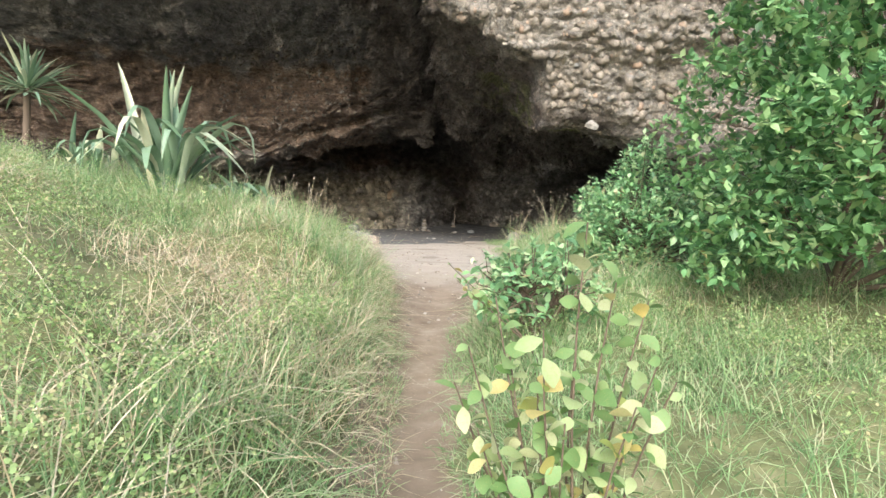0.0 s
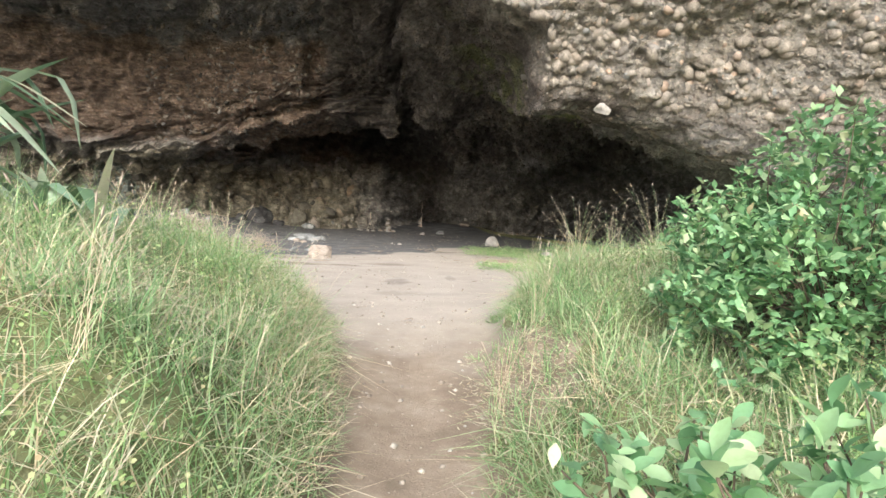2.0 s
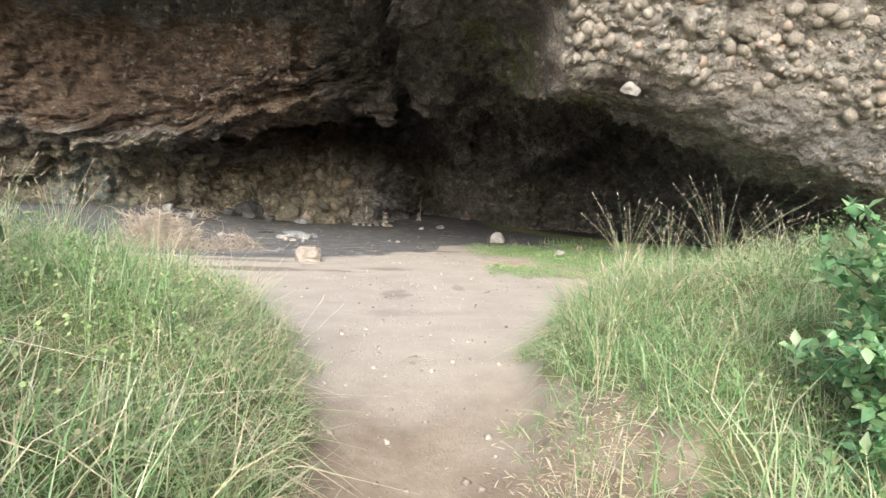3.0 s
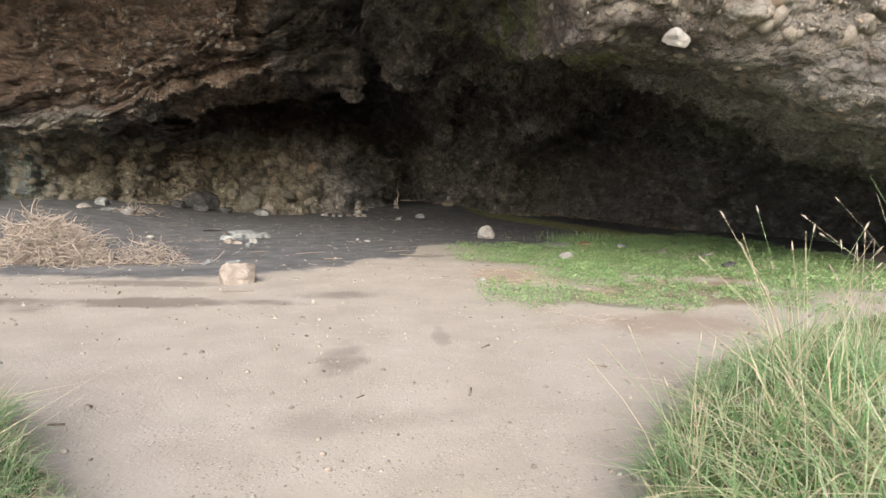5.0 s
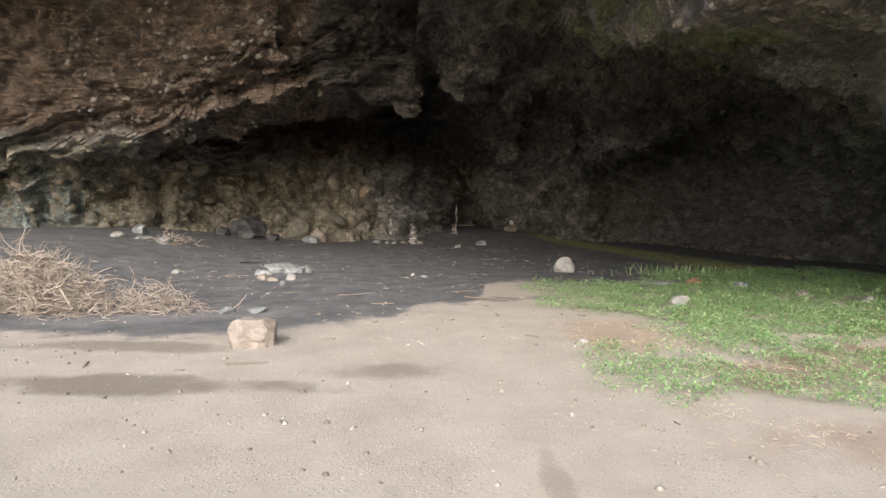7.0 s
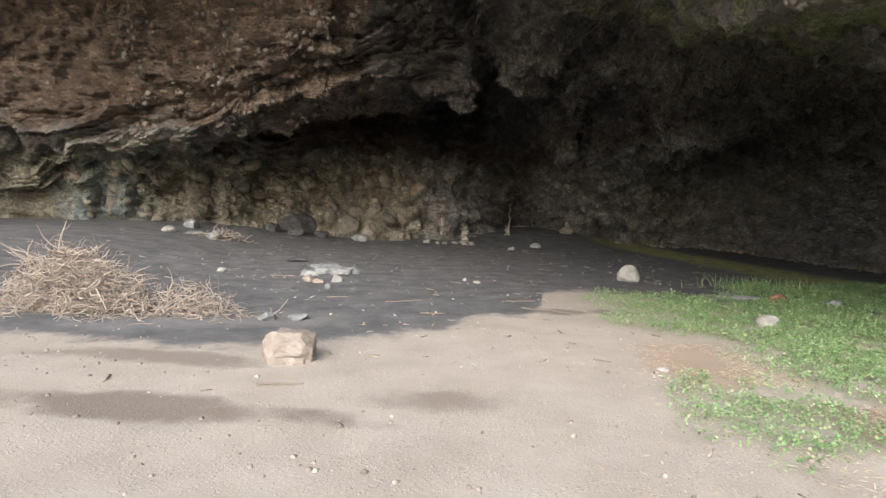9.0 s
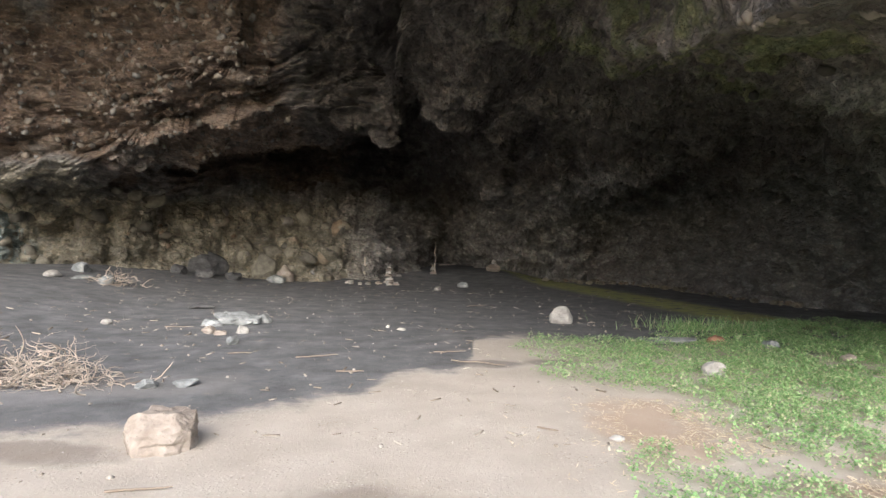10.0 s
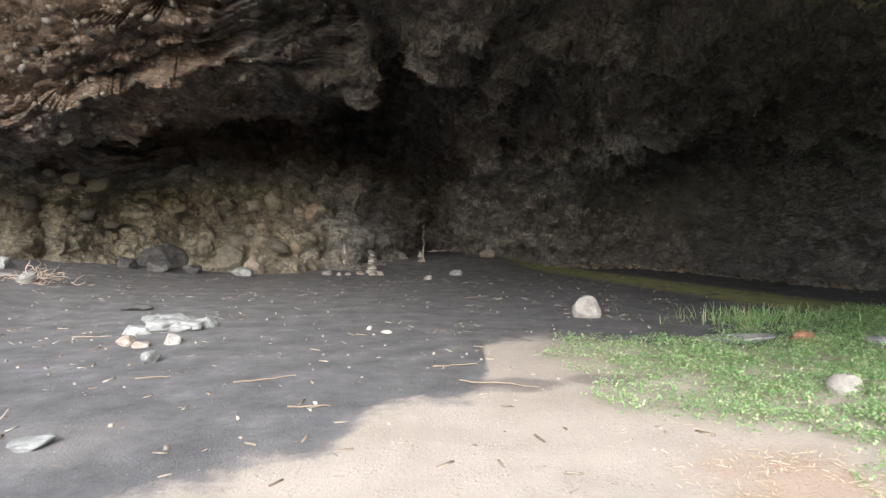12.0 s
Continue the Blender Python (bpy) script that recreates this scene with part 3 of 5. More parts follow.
def build_cliff():
    xs = np.unique(np.round(np.concatenate([[-60, -50, -40, -32], np.arange(-26, -13, 0.4), np.arange(-13, -9.5, 0.11), np.arange(-9.5, 10, 0.058), np.arange(10, 14, 0.15), np.arange(14, 26, 0.6), [32, 40, 50, 60]]), 4))
    g = shell(xs)
    n = grid_normals(g)
    p = g.reshape(-1, 3)
    nn = n.reshape(-1, 3)
    x, y, z = p.T
    outer = sstep(13.5, 12.0, y) * sstep(-0.8, 0.6, x)
    d = 0.26 * fbm(p * 0.55, 3, 11)
    d += 0.15 * fbm(p * 1.7, 4, 21)
    d += 0.045 * fbm(p * 6.5, 3, 31)
    # thin ledges that follow the bedding, which dips gently
    lip = 4.35 + 0.22 * x
    q = (z - lip) * 1.55 + 0.5 * fbm(p * 0.55, 3, 41) + 0.12 * vnoise(p * 3.1, 42)
    q2 = q * 2.7 + 0.3 * vnoise(p * 1.3, 43)
    saw, saw2 = q - np.floor(q), q2 - np.floor(q2)
    side = (1 - outer) * sstep(0.6, -1.2, x)
    strata = side * sstep(-0.3, 0.35, z - lip) * sstep(1.9, 0.9, z - lip)
    upper = side * sstep(5.9, 6.6, z) * sstep(10, 8, z)
    ledge = np.abs(vnoise(np.stack([0.5 * x, 0.5 * y, q * 2.2], -1), 51))
    d += (strata + 0.8 * upper) * (0.46 * saw + 0.17 * saw2 + 0.30 * ledge - 0.42)
    # lumpy stones in the back wall's foot and in the roof
    lump = np.abs(vnoise(p * 1.9, 61))
    d += 0.20 * (0.35 - lump) * sstep(3.4, 2.2, z)
    d += outer * 0.05 * np.abs(vnoise(p * 5.0, 71)) + (1 - outer) * 0.07 * vnoise(p * 3.7, 81)
    # sharp creases between blocks and stones
    block = (1 - 0.45 * outer) * (1 - 0.55 * strata)
    d += block * (0.24 * np.abs(vnoise(p * (1.5, 1.5, 2.6), 101)) + 0.20 * np.abs(vnoise(p * (3.4, 3.4, 5.0), 102)) + 0.13 * np.abs(vnoise(p * 7.0, 103)) + 0.05 * vnoise(p * 13.0, 104) - 0.2)
    # heaped rounded boulders in the foot of the back wall, coarser relief on the inner wall
    heap = sstep(3.6, 2.4, z) * sstep(1.0, -1.5, x) * sstep(19, 21, y) 
    d += heap * (0.75 * np.abs(vnoise(p * 1.05, 111)) + 0.4 * np.abs(vnoise(p * 2.4, 112)) - 0.35)
    inside = sstep(0.5, 2.5, x) * sstep(19, 23, y)
    d += inside * (0.8 * np.abs(vnoise(p * (0.45, 0.45, 0.6), 113)) + 0.35 * np.abs(vnoise(p * 1.3, 114)) - 0.3)
    d *= 1 - 0.55 * sstep(11.3, 11.9, y) * sstep(15.5, 13.5, y) * sstep(1.0, 2.0, x)
    d *= np.where(y > 40, 2.0, 1.0)
    g = (p - nn * d[:, None]).reshape(g.shape)
    r, c = g.shape[:2]
    idx = np.arange(r * c).reshape(r, c)
    f = np.stack([idx[:-1, :-1], idx[1:, :-1], idx[1:, 1:], idx[:-1, 1:]], -1).reshape(-1, 4)
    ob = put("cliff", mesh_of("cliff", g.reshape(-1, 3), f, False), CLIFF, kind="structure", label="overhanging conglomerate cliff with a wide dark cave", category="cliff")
    return ob, g


cliff, CLIFF_GRID = build_cliff()


# ---- plants ----
def blade(width, bend, n=3):
    t = np.linspace(0, 1, n + 1)
    w = width * (np.array([0.8, 1.0, 0.7, 0.12]) if n == 3 else np.array([0.9, 0.85, 0.1]))
    v = np.concatenate([np.stack([-w / 2, t, -bend * t ** 2.2], -1), np.stack([w / 2, t, -bend * t ** 2.2], -1)])
    f = [(i, n + 1 + i, n + 2 + i, i + 1) for i in range(n)]
    return v, np.array(f)


def leaf_template(rows, wide, curl, fold):
    """An oval leaf along y with a midrib fold and a curled tip."""
    t = np.linspace(0, 1, rows + 1)
    w = wide * np.sin(np.pi * np.clip(t, 0.03, 0.985) ** 1.25) ** 0.8
    z = -curl * t ** 2
    v = np.concatenate([np.stack([-w, t, z + fold * w], -1), np.stack([0 * t, t, z], -1), np.stack([w, t, z + fold * w * 0.8], -1)])
    n = rows + 1
    f = [(i, n + i, n + i + 1, i + 1) for i in range(rows)] + [(n + i, 2 * n + i, 2 * n + i + 1, n + i + 1) for i in range(rows)]
    return v, np.array(f)


LEAF_V, LEAF_T = leaf_template(2, 0.31, 0.2, 0.25)
BIG_V, BIG_T = leaf_template(6, 0.27, 0.2, 0.22)


def in_bank(x, y, margin=0.0):
    l, r = edges(y)
    return np.maximum(l - x, x - r) - margin


def spread(n, x0, x1, y0, y1, keep):
    p = rng.uniform((x0, y0), (x1, y1), (n, 2))
    k = keep(p[:, 0], p[:, 1])
    return p[rng.uniform(size=n) < k]


def noise2(x, y, s, seed):
    return vnoise(np.stack([x * s, y * s, 0 * x], -1), seed)


def fine_grass(name, side, n, box, lengths, mat, width, label, dense):
    """Blades of grass over one bank, as one object."""
    sign = -1 if side == "l" else 1

    def keep(x, y):
        l, r = edges(y)
        d = (l - x) if side == "l" else (x - r)
        bare = np.clip(1.3 - ((x - 0.78) / 0.38) ** 2 - ((y - 4.7) / 0.95) ** 2 + 0.5 * noise2(x, y, 3.0, 9), 0, 1)
        return dense(d, x, y) * (1 - 0.7 * bare) * (d > -0.04 + 0.25 * np.maximum(noise2(x, y, 2.2, 8), -0.25))

    p = spread(n, *box, keep)
    parts = []
    third = np.array_split(rng.permutation(len(p)), 4)
    for q, (idx, bend) in enumerate(zip(third, (0.15, 0.4, 0.7, 1.05))):
        x, y = p[idx].T
        z = land(x, y) - 0.01
        k = len(x)
        l, r = edges(y)
        d = (l - x) if side == "l" else (x - r)
        clump = noise2(x, y, 1.6, 91 + q)
        ln = rng.uniform(*lengths, k) * (1 + 0.7 * clump) * (1 - 0.5 * sstep(7.5, 9.5, y)) * (1 - (0.6 if side == "l" else 0.35) * sstep(0.4, 1.1, d) * sstep(3.6, 2.6, y) * (mat is GRASS)) * (1 - 0.6 * sstep(0.3, 0.0, d))
        # blades by the path hang out over it
        yaw = rng.uniform(0, 2 * np.pi, k)
        lean = np.where(side == "l", -np.pi / 2, np.pi / 2)
        yaw = np.where((d < 0.3) & (rng.uniform(size=k) < 0.3), lean + rng.normal(0, 0.9, k), yaw)
        rot = turns(k, yaw, rng.uniform(0.35, 1.5, k) if mat is GRASS else rng.uniform(0.05, 1.2, k), rng.uniform(-0.6, 0.6, k))
        tv, tf = blade(1.0, bend, 2)
        parts.append(scatter(tv, tf, np.stack([x, y, z], -1), rot, np.stack([rng.uniform(0.7, 1.3, k) * width, ln, ln], -1)))
    v, f = join(parts)
    put(name, mesh_of(name, v, f), mat, kind="stuff", label=label, category="grass")


def near_fade(d, x, y):
    rim = np.minimum(6.3 - np.abs(x), y + 2.6) + 0.8 * noise2(x, y, 0.9, 77)
    return np.clip(1.15 - 0.14 * np.maximum(d, 0), 0.25, 1) * np.clip(1.4 - 0.07 * np.maximum(y - 1, 0), 0.4, 1) * sstep(-0.2, 1.3, rim + 0.6 * (y > -0.9) * (np.abs(x) < 3))


fine_grass("grass", "l", 165000, (-6.5, 0.3, -1.6, 10.5), (0.10, 0.30), GRASS, 0.006, "long green and yellowing grass on the bank", lambda d, x, y: near_fade(d, x, y) * np.clip(0.22 + 0.6 * noise2(x, y, 0.9, 5) + 0.7 * sstep(0.9, 0.35, d) + 0.6 * sstep(1.8, 3.4, y), 0.06, 1))
fine_grass("grass", "r", 165000, (0.3, 6.5, -1.6, 11.0), (0.10, 0.30), GRASS, 0.006, "long green grass on the low mound", lambda d, x, y: near_fade(d, x, y) * np.clip(0.8 + 0.5 * noise2(x, y, 0.8, 6), 0.2, 1))
fine_grass("dry_grass", "l", 105000, (-6, 0.3, -1.6, 10), (0.12, 0.42), STRAW, 0.005, "dry straw-coloured grass stalks lying over the bank", lambda d, x, y: near_fade(d, x, y) * np.clip(0.42 + 1.2 * noise2(x, y, 1.3, 15) + 0.55 * sstep(-0.1, 0.15, d) * sstep(1.6, 0.9, d), 0.04, 1) * (1 - 0.3 * sstep(1.2, 3.2, y)))
fine_grass("dry_grass", "r", 50000, (0.3, 6, -1.6, 10.5), (0.12, 0.40), STRAW, 0.0045, "dry straw-coloured grass stalks on the low mound", lambda d, x, y: near_fade(d, x, y) * np.clip(0.35 + 1.1 * noise2(x, y, 1.1, 16), 0.04, 1) * (0.3 + 0.7 * sstep(1.5, 3.5, y)))

fine_grass("tall_grass", "l", 16000, (-4.2, -0.5, 4.0, 6.8), (0.22, 0.46), GRASS, 0.006, "taller pale green grass along the bank's crest", lambda d, x, y: sstep(0.15, 0.6, d) * np.clip(0.25 + 1.4 * noise2(x, y, 1.7, 61), 0, 1))
fine_grass("tall_grass", "r", 9000, (0.9, 3.6, 5.8, 8.2), (0.2, 0.42), STRAW, 0.005, "taller dry grass along the mound's crest", lambda d, x, y: sstep(0.15, 0.5, d) * np.clip(0.15 + 1.4 * noise2(x, y, 1.9, 63), 0, 1))


def weeds(side, n, box, seed, label):
    """Low small-leaved weeds that mat the bank."""

    def keep(x, y):
        l, r = edges(y)
        d = (l - x) if side == "l" else (x - r)
        return (d > 0.25 + 0.5 * (side == "r") * sstep(3.4, 3.9, y) * sstep(5.8, 5.2, y)) * near_fade(d, x, y) * np.clip(0.35 + 1.1 * noise2(x, y, 0.8, seed) + 0.3 * np.minimum(d, 2), 0, 1) * (1 - 0.6 * sstep(1.6, 3.2, y))

    p = spread(n, *box, keep)
    x, y = p.T
    k = len(x)
    hump = np.maximum(0.03, 0.13 + 0.11 * noise2(x, y, 2.3, seed + 1) + 0.07 * noise2(x, y, 7.0, seed + 2))
    z = land(x, y) + rng.uniform(0.3, 1.0, k) ** 0.5 * hump * 1.6
    size = rng.uniform(0.007, 0.018, k)
    tv = np.array([(-0.35, 0.0, 0), (0.35, 0, 0), (0.42, 0.6, 0.08), (0, 1.0, 0), (-0.42, 0.6, 0.08)])
    tt = np.array([(0, 1, 2), (0, 2, 4), (4, 2, 3)])
    v, f = scatter(tv, tt, np.stack([x, y, z], -1), turns(k, rng.uniform(0, 6.3, k), rng.normal(0.2, 0.55, k), rng.normal(0, 0.5, k)), size)
    put("weeds", mesh_of("weeds", v, f), WEED, kind="stuff", label=label, category="weeds")


weeds("l", 310000, (-6.5, 0.2, -1.6, 9.5), 23, "matted low weeds with tiny yellow-green leaves on the bank")
weeds("r", 190000, (0.5, 6.0, -1.6, 10.5), 27, "matted low weeds with tiny green leaves on the mound")


def clover_patch():
    def keep(x, y):
        w = 0.9 * noise2(x, y, 0.9, 33) + 0.6 * noise2(x, y, 2.6, 34)
        south = np.interp(x, [1.4, 2.0, 2.4, 2.7, 3.1, 3.7, 5.0, 8.5], [14.9, 14.5, 13.6, 13.0, 12.5, 12.1, 11.7, 11.5])
        north = np.interp(x, [1.4, 2.0, 3.0, 4.2, 6.5, 8.5], [17.9, 17.5, 17.7, 18.9, 20.2, 20.2])
        inner = np.minimum(np.minimum((x - 1.5) * 1.2, y - south), (north - y) * 1.2)
        bare = 1 - ((x - 4.5) / 0.8) ** 2 - ((y - 13.0) / 0.55) ** 2
        low = 1 - ((x - 1.75) / 0.55) ** 2 - ((y - 11.9) / 0.95) ** 2
        side = 1 - ((x - 2.9) / 0.7) ** 2 - ((y - 11.5) / 0.6) ** 2
        a = np.minimum(0.2 + 0.75 * inner + 0.55 * w, 0.9 - 1.4 * bare)
        b = np.maximum(low, side) * 0.6 + 0.6 * w
        return np.clip(np.maximum(np.clip(a, 0, 1), np.clip(b, 0, 0.4)), 0, 1) ** 0.8 * np.clip(0.75 + 1.1 * noise2(x, y, 4.5, 35), 0.1, 1) * (in_bank(x, y) < 0.2)

    p = spread(280000, 0.9, 8.5, 10.6, 20.5, keep)
    x, y = p.T
    k = len(x)
    z = land(x, y) + 0.01 + rng.uniform(0.1, 1, k) * np.clip(0.06 + 0.07 * noise2(x, y, 4.5, 35), 0.015, 0.14)
    one = np.array([(0, 0, 0), (-0.4, 0.55, 0.08), (0, 0.95, 0.02), (0.4, 0.55, 0.08)])
    tv, tf = [], []
    for i in range(2):
        a = i * 2.5
        c, s_ = math.cos(a), math.sin(a)
        tv += [(c * q[0] - s_ * q[1], s_ * q[0] + c * q[1], q[2]) for q in one]
        tf.append([i * 4 + j for j in range(4)])
    v, f = scatter(tv, tf, np.stack([x, y, z], -1), turns(k, rng.uniform(0, 6.3, k), rng.normal(0.15, 0.45, k), rng.normal(0, 0.45, k)), rng.uniform(0.012, 0.029, k))
    put("clover", mesh_of("clover", v, f), CLOVER, kind="stuff", label="bright green clover patch growing on the cave floor", category="clover")
    # a few taller tufts in the patch
    tuft = rng.normal((4.6, 18.9), (0.55, 0.25), (420, 2))
    x, y = tuft.T
    k = len(x)
    tv, tf = blade(1.0, 0.35)
    ln = rng.uniform(0.12, 0.32, k)
    v, f = scatter(tv, tf, np.stack([x, y, land(x, y)], -1), turns(k, rng.uniform(0, 6.3, k), rng.uniform(1.0, 1.5, k), rng.uniform(-0.5, 0.5, k)), np.stack([np.full(k, 0.012), ln, ln], -1))
    put("grass_tufts", mesh_of("grass_tufts", v, f), CLOVER, kind="stuff", label="taller bright green grass tufts in the clover", category="grass")


clover_patch()


def straw_mat():
    """Dry flattened grass on the bare earth round the clover."""
    p = np.concatenate([rng.normal((1.95, 13.3), (0.4, 0.65), (2600, 2)), rng.normal((2.6, 12.3), (0.55, 0.5), (1800, 2)), rng.normal((4.4, 13.0), (0.8, 0.45), (1400, 2)), rng.normal((2.3, 11.2), (0.6, 0.35), (900, 2)), rng.normal((0.8, 4.7), (0.16, 0.4), (1300, 2))])
    p = p[noise2(p[:, 0], p[:, 1], 2.2, 39) > -0.25]
    k = len(p)
    tv, tf = blade(1.0, 0.12)
    ln = rng.uniform(0.02, 0.075, k)
    v, f = scatter(tv, tf, np.column_stack([p, land(p[:, 0], p[:, 1]) + 0.008]), turns(k, rng.uniform(0, 6.3, k), rng.uniform(0.0, 0.35, k), rng.uniform(-0.5, 0.5, k)), np.stack([np.full(k, 0.006), ln, ln], -1))
    put("dry_grass", mesh_of("dry_grass", v, f), STRAW, kind="stuff", label="flattened dry grass on bare earth by the clover", category="grass")


straw_mat()


def seed_grass(at, n, height, spreadr, heads, label, seed):
    """A tuft of thin stalks, each ending in a small seed head."""
    g = np.random.default_rng(seed)
    z0 = ground_z(*at)
    root = empty("seed_grass_tuft", pose(at[0], at[1], z0), label, "grass tuft", "seeding grass tufts")
    for i in range(n):
        a, lean = g.uniform(0, 6.3), g.uniform(0.05, spreadr)
        h = g.uniform(0.55, 1.0) * height
        t = np.linspace(0, 1, 5)
        b = g.normal(0, 0.03, 2)
        pts = np.stack([b[0] + math.cos(a) * lean * h * t ** 1.6, b[1] + math.sin(a) * lean * h * t ** 1.6, h * t * (1 - 0.12 * lean * t)], -1)
        st = put("stalk", mesh_of("stalk", *tube(pts, 0.0016 * (1.15 - 0.6 * t), 3)), STRAW if i % 3 else GRASS, root)
        if i < heads:
            d = (pts[-1] - pts[-2]) / np.linalg.norm(pts[-1] - pts[-2])
            q = np.linspace(0, 1, 5)
            put("seed_head", mesh_of("seed_head", *tube(pts[-1] + d * 0.04 * q[:, None], 0.004 * np.array([0.4, 1, 1.1, 0.8, 0.15]), 4)), DRYWOOD, st)


SEEDY = "thin upright seeding grass stalks with brown heads"
for i, (x, y, n, h, sp) in enumerate([(2.75, 7.7, 34, 0.95, 1.1), (1.75, 7.3, 26, 0.75, 0.7), (1.25, 7.0, 16, 0.6, 0.6), (2.2, 7.5, 22, 0.6, 0.5), (3.3, 7.6, 22, 0.65, 0.6), (-1.4, 6.0, 30, 0.6, 0.7), (-1.0, 6.2, 20, 0.5, 0.8), (-2.0, 6.1, 28, 0.62, 0.6), (-0.65, 5.7, 14, 0.45, 0.9), (-2.6, 6.4, 22, 0.65, 0.5), (-1.75, 5.2, 16, 0.5, 0.6), (1.0, 5.4, 14, 0.7, 0.6), (-3.3, 6.6, 18, 0.6, 0.5), (0.62, 4.2, 14, 0.55, 0.5), (-0.5, 1.2, 10, 0.55, 0.7), (-0.9, 3.0, 12, 0.6, 0.6), (3.9, 8.6, 20, 0.7, 0.6)]):
    seed_grass((x, y), n, h, sp, n * 2 // 3, SEEDY, 100 + i)


def shrub(name, base, centre, radii, tips, per, leaf, mat, label, seed, low=-0.9):
    """A shrub: woody limbs from its foot to many twig ends, each with a rosette of leaves."""
    g = np.random.default_rng(seed)
    bx, by = base
    bz = ground_z(bx, by)
    root = empty(name, pose(bx, by, bz), label, "shrub")
    origin = np.array([bx, by, bz])
    c = np.array(centre)
    d = g.normal(size=(tips * 3, 3))
    d /= np.linalg.norm(d, axis=1)[:, None]
    lumps = 1 + 0.40 * vnoise(d * 2.1 + seed, seed) + 0.24 * vnoise(d * 5.3, seed + 1)
    rad = g.uniform(0.45, 1.0, len(d)) ** 0.45 * lumps
    p = c + d * rad[:, None] * np.array(radii)
    hole = vnoise(p * 2.6, seed + 2)
    ok = (d[:, 2] > low) & (hole > -0.3) & (p[:, 2] > land(p[:, 0], p[:, 1]) + 0.05)
    p, d = p[ok][:tips], d[ok][:tips]
    limbs = []
    nl = 9
    heads = c + g.normal(0, 0.24, (nl, 3)) * np.array(radii) - np.array([0, 0, 0.2]) * np.array(radii)
    for h in heads:
        t = np.linspace(0, 1, 7)[:, None]
        pts = origin + (h - origin) * t + g.normal(0, 0.03, (7, 3)) * t
        put("limb", mesh_of("limb", *tube(pts - origin, np.linspace(0.026, 0.009, 7), 6)), BARK, root)
    for q in p[:: max(1, len(p) // 170)]:
        h = heads[np.argmin(((heads - q) ** 2).sum(1))]
        t = np.linspace(0, 1, 5)[:, None]
        pts = h + (q - h) * t + g.normal(0, 0.025, (5, 3)) * np.sin(t * 3.1)
        limbs.append(tube(pts - origin, np.linspace(0.006, 0.0025, 5), 4))
    v, f = join(limbs)
    put("twig_tangle", mesh_of("twig_tangle", v, f), BARK, root, kind="stuff")
    n = len(p) * per
    dd = np.repeat(d, per, 0)
    turn = np.tile(np.arange(per), len(p))
    pp = np.repeat(p, per, 0) + (dd + (0, 0, 0.5)) * (leaf * (0.25 * turn - 0.18 * per))[:, None] * 0.55 + g.normal(0, leaf * 0.16, (n, 3))
    yaw = np.repeat(g.uniform(0, 6.28, len(p)), per) + turn * 2.4 + g.normal(0, 0.35, n)
    pitch = np.clip(0.9 * turn / per + g.normal(-0.15, 0.6, n), -1.3, 1.35)
    v, f = scatter(*((BIG_V, BIG_T) if tips < 300 else (LEAF_V, LEAF_T)), pp - origin, turns(n, yaw, pitch, g.normal(0, 0.45, n)), g.uniform(0.65, 1.25, n) * leaf)
    put("crown", mesh_of("crown", v, f), mat, root, label="glossy green oval leaves")
    return root


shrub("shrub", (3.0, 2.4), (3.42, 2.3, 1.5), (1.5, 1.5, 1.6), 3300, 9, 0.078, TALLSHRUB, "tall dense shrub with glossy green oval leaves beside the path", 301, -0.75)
shrub("shrub", (2.15, 4.15), (2.15, 4.1, 0.52), (0.72, 0.7, 0.78), 1250, 9, 0.058, SHRUB, "rounded shrub with small glossy green leaves on the mound", 305, -0.8)
shrub("shrub", (3.4, 5.2), (3.5, 5.1, 0.75), (0.85, 0.7, 0.7), 700, 9, 0.055, SHRUB, "leafy green shrub growing behind the mound", 307, -0.8)
shrub("shrub", (0.9, 2.2), (0.92, 2.15, 0.34), (0.44, 0.38, 0.40), 130, 9, 0.07, SHRUB, "low shrub with broad glossy leaves reaching over the path", 311, -0.6)


BIGLEAF = mesh_of("leaf", *leaf_template(7, 0.34, 0.34, 0.2))


def leafy_plant(at, stems, label, seed, mat, leaf=0.1):
    """A thin-stemmed plant with large leaves, each leaf a piece of its own."""
    g = np.random.default_rng(seed)
    z0 = ground_z(*at)
    root = empty("leafy_plant", pose(at[0], at[1], z0), label, "plant")
    for (dx, dy, h) in stems:
        t = np.linspace(0, 1, 6)
        pts = np.stack([dx * t ** 1.3 + 0.01 * np.sin(7 * t), dy * t ** 1.2, h * t], -1)
        v, f = tube(pts, np.linspace(0.006, 0.002, 6), 5)
        put("stem", mesh_of("stem", v, f), BARK, root)
        m = int(8 + h * 17)
        for i in range(m):
            u = 0.45 + 0.55 * (i + 1) / m
            q = [np.interp(u, t, pts[:, k]) for k in range(3)]
            ob = put("leaf", BIGLEAF, mat, root)
            ob.matrix_basis = pose(*q, math.degrees(g.normal(0.1, 0.6)), math.degrees(g.normal(0, 0.6)), i * 137.5 + g.uniform(-25, 25)) @ Matrix.Diagonal((g.uniform(0.8, 1.3), 1, g.uniform(0.5, 1.8), 1)) @ Matrix.Scale(g.uniform(0.5, 1.15) * leaf, 4)


YELLOW = leaf_material("fading_leaves", [(0.0, (0.3, 0.4, 0.12)), (1.0, (0.3, 0.4, 0.12))], 0.5, 0.35, (26.0, (0.36, 0.38, 0.17)))
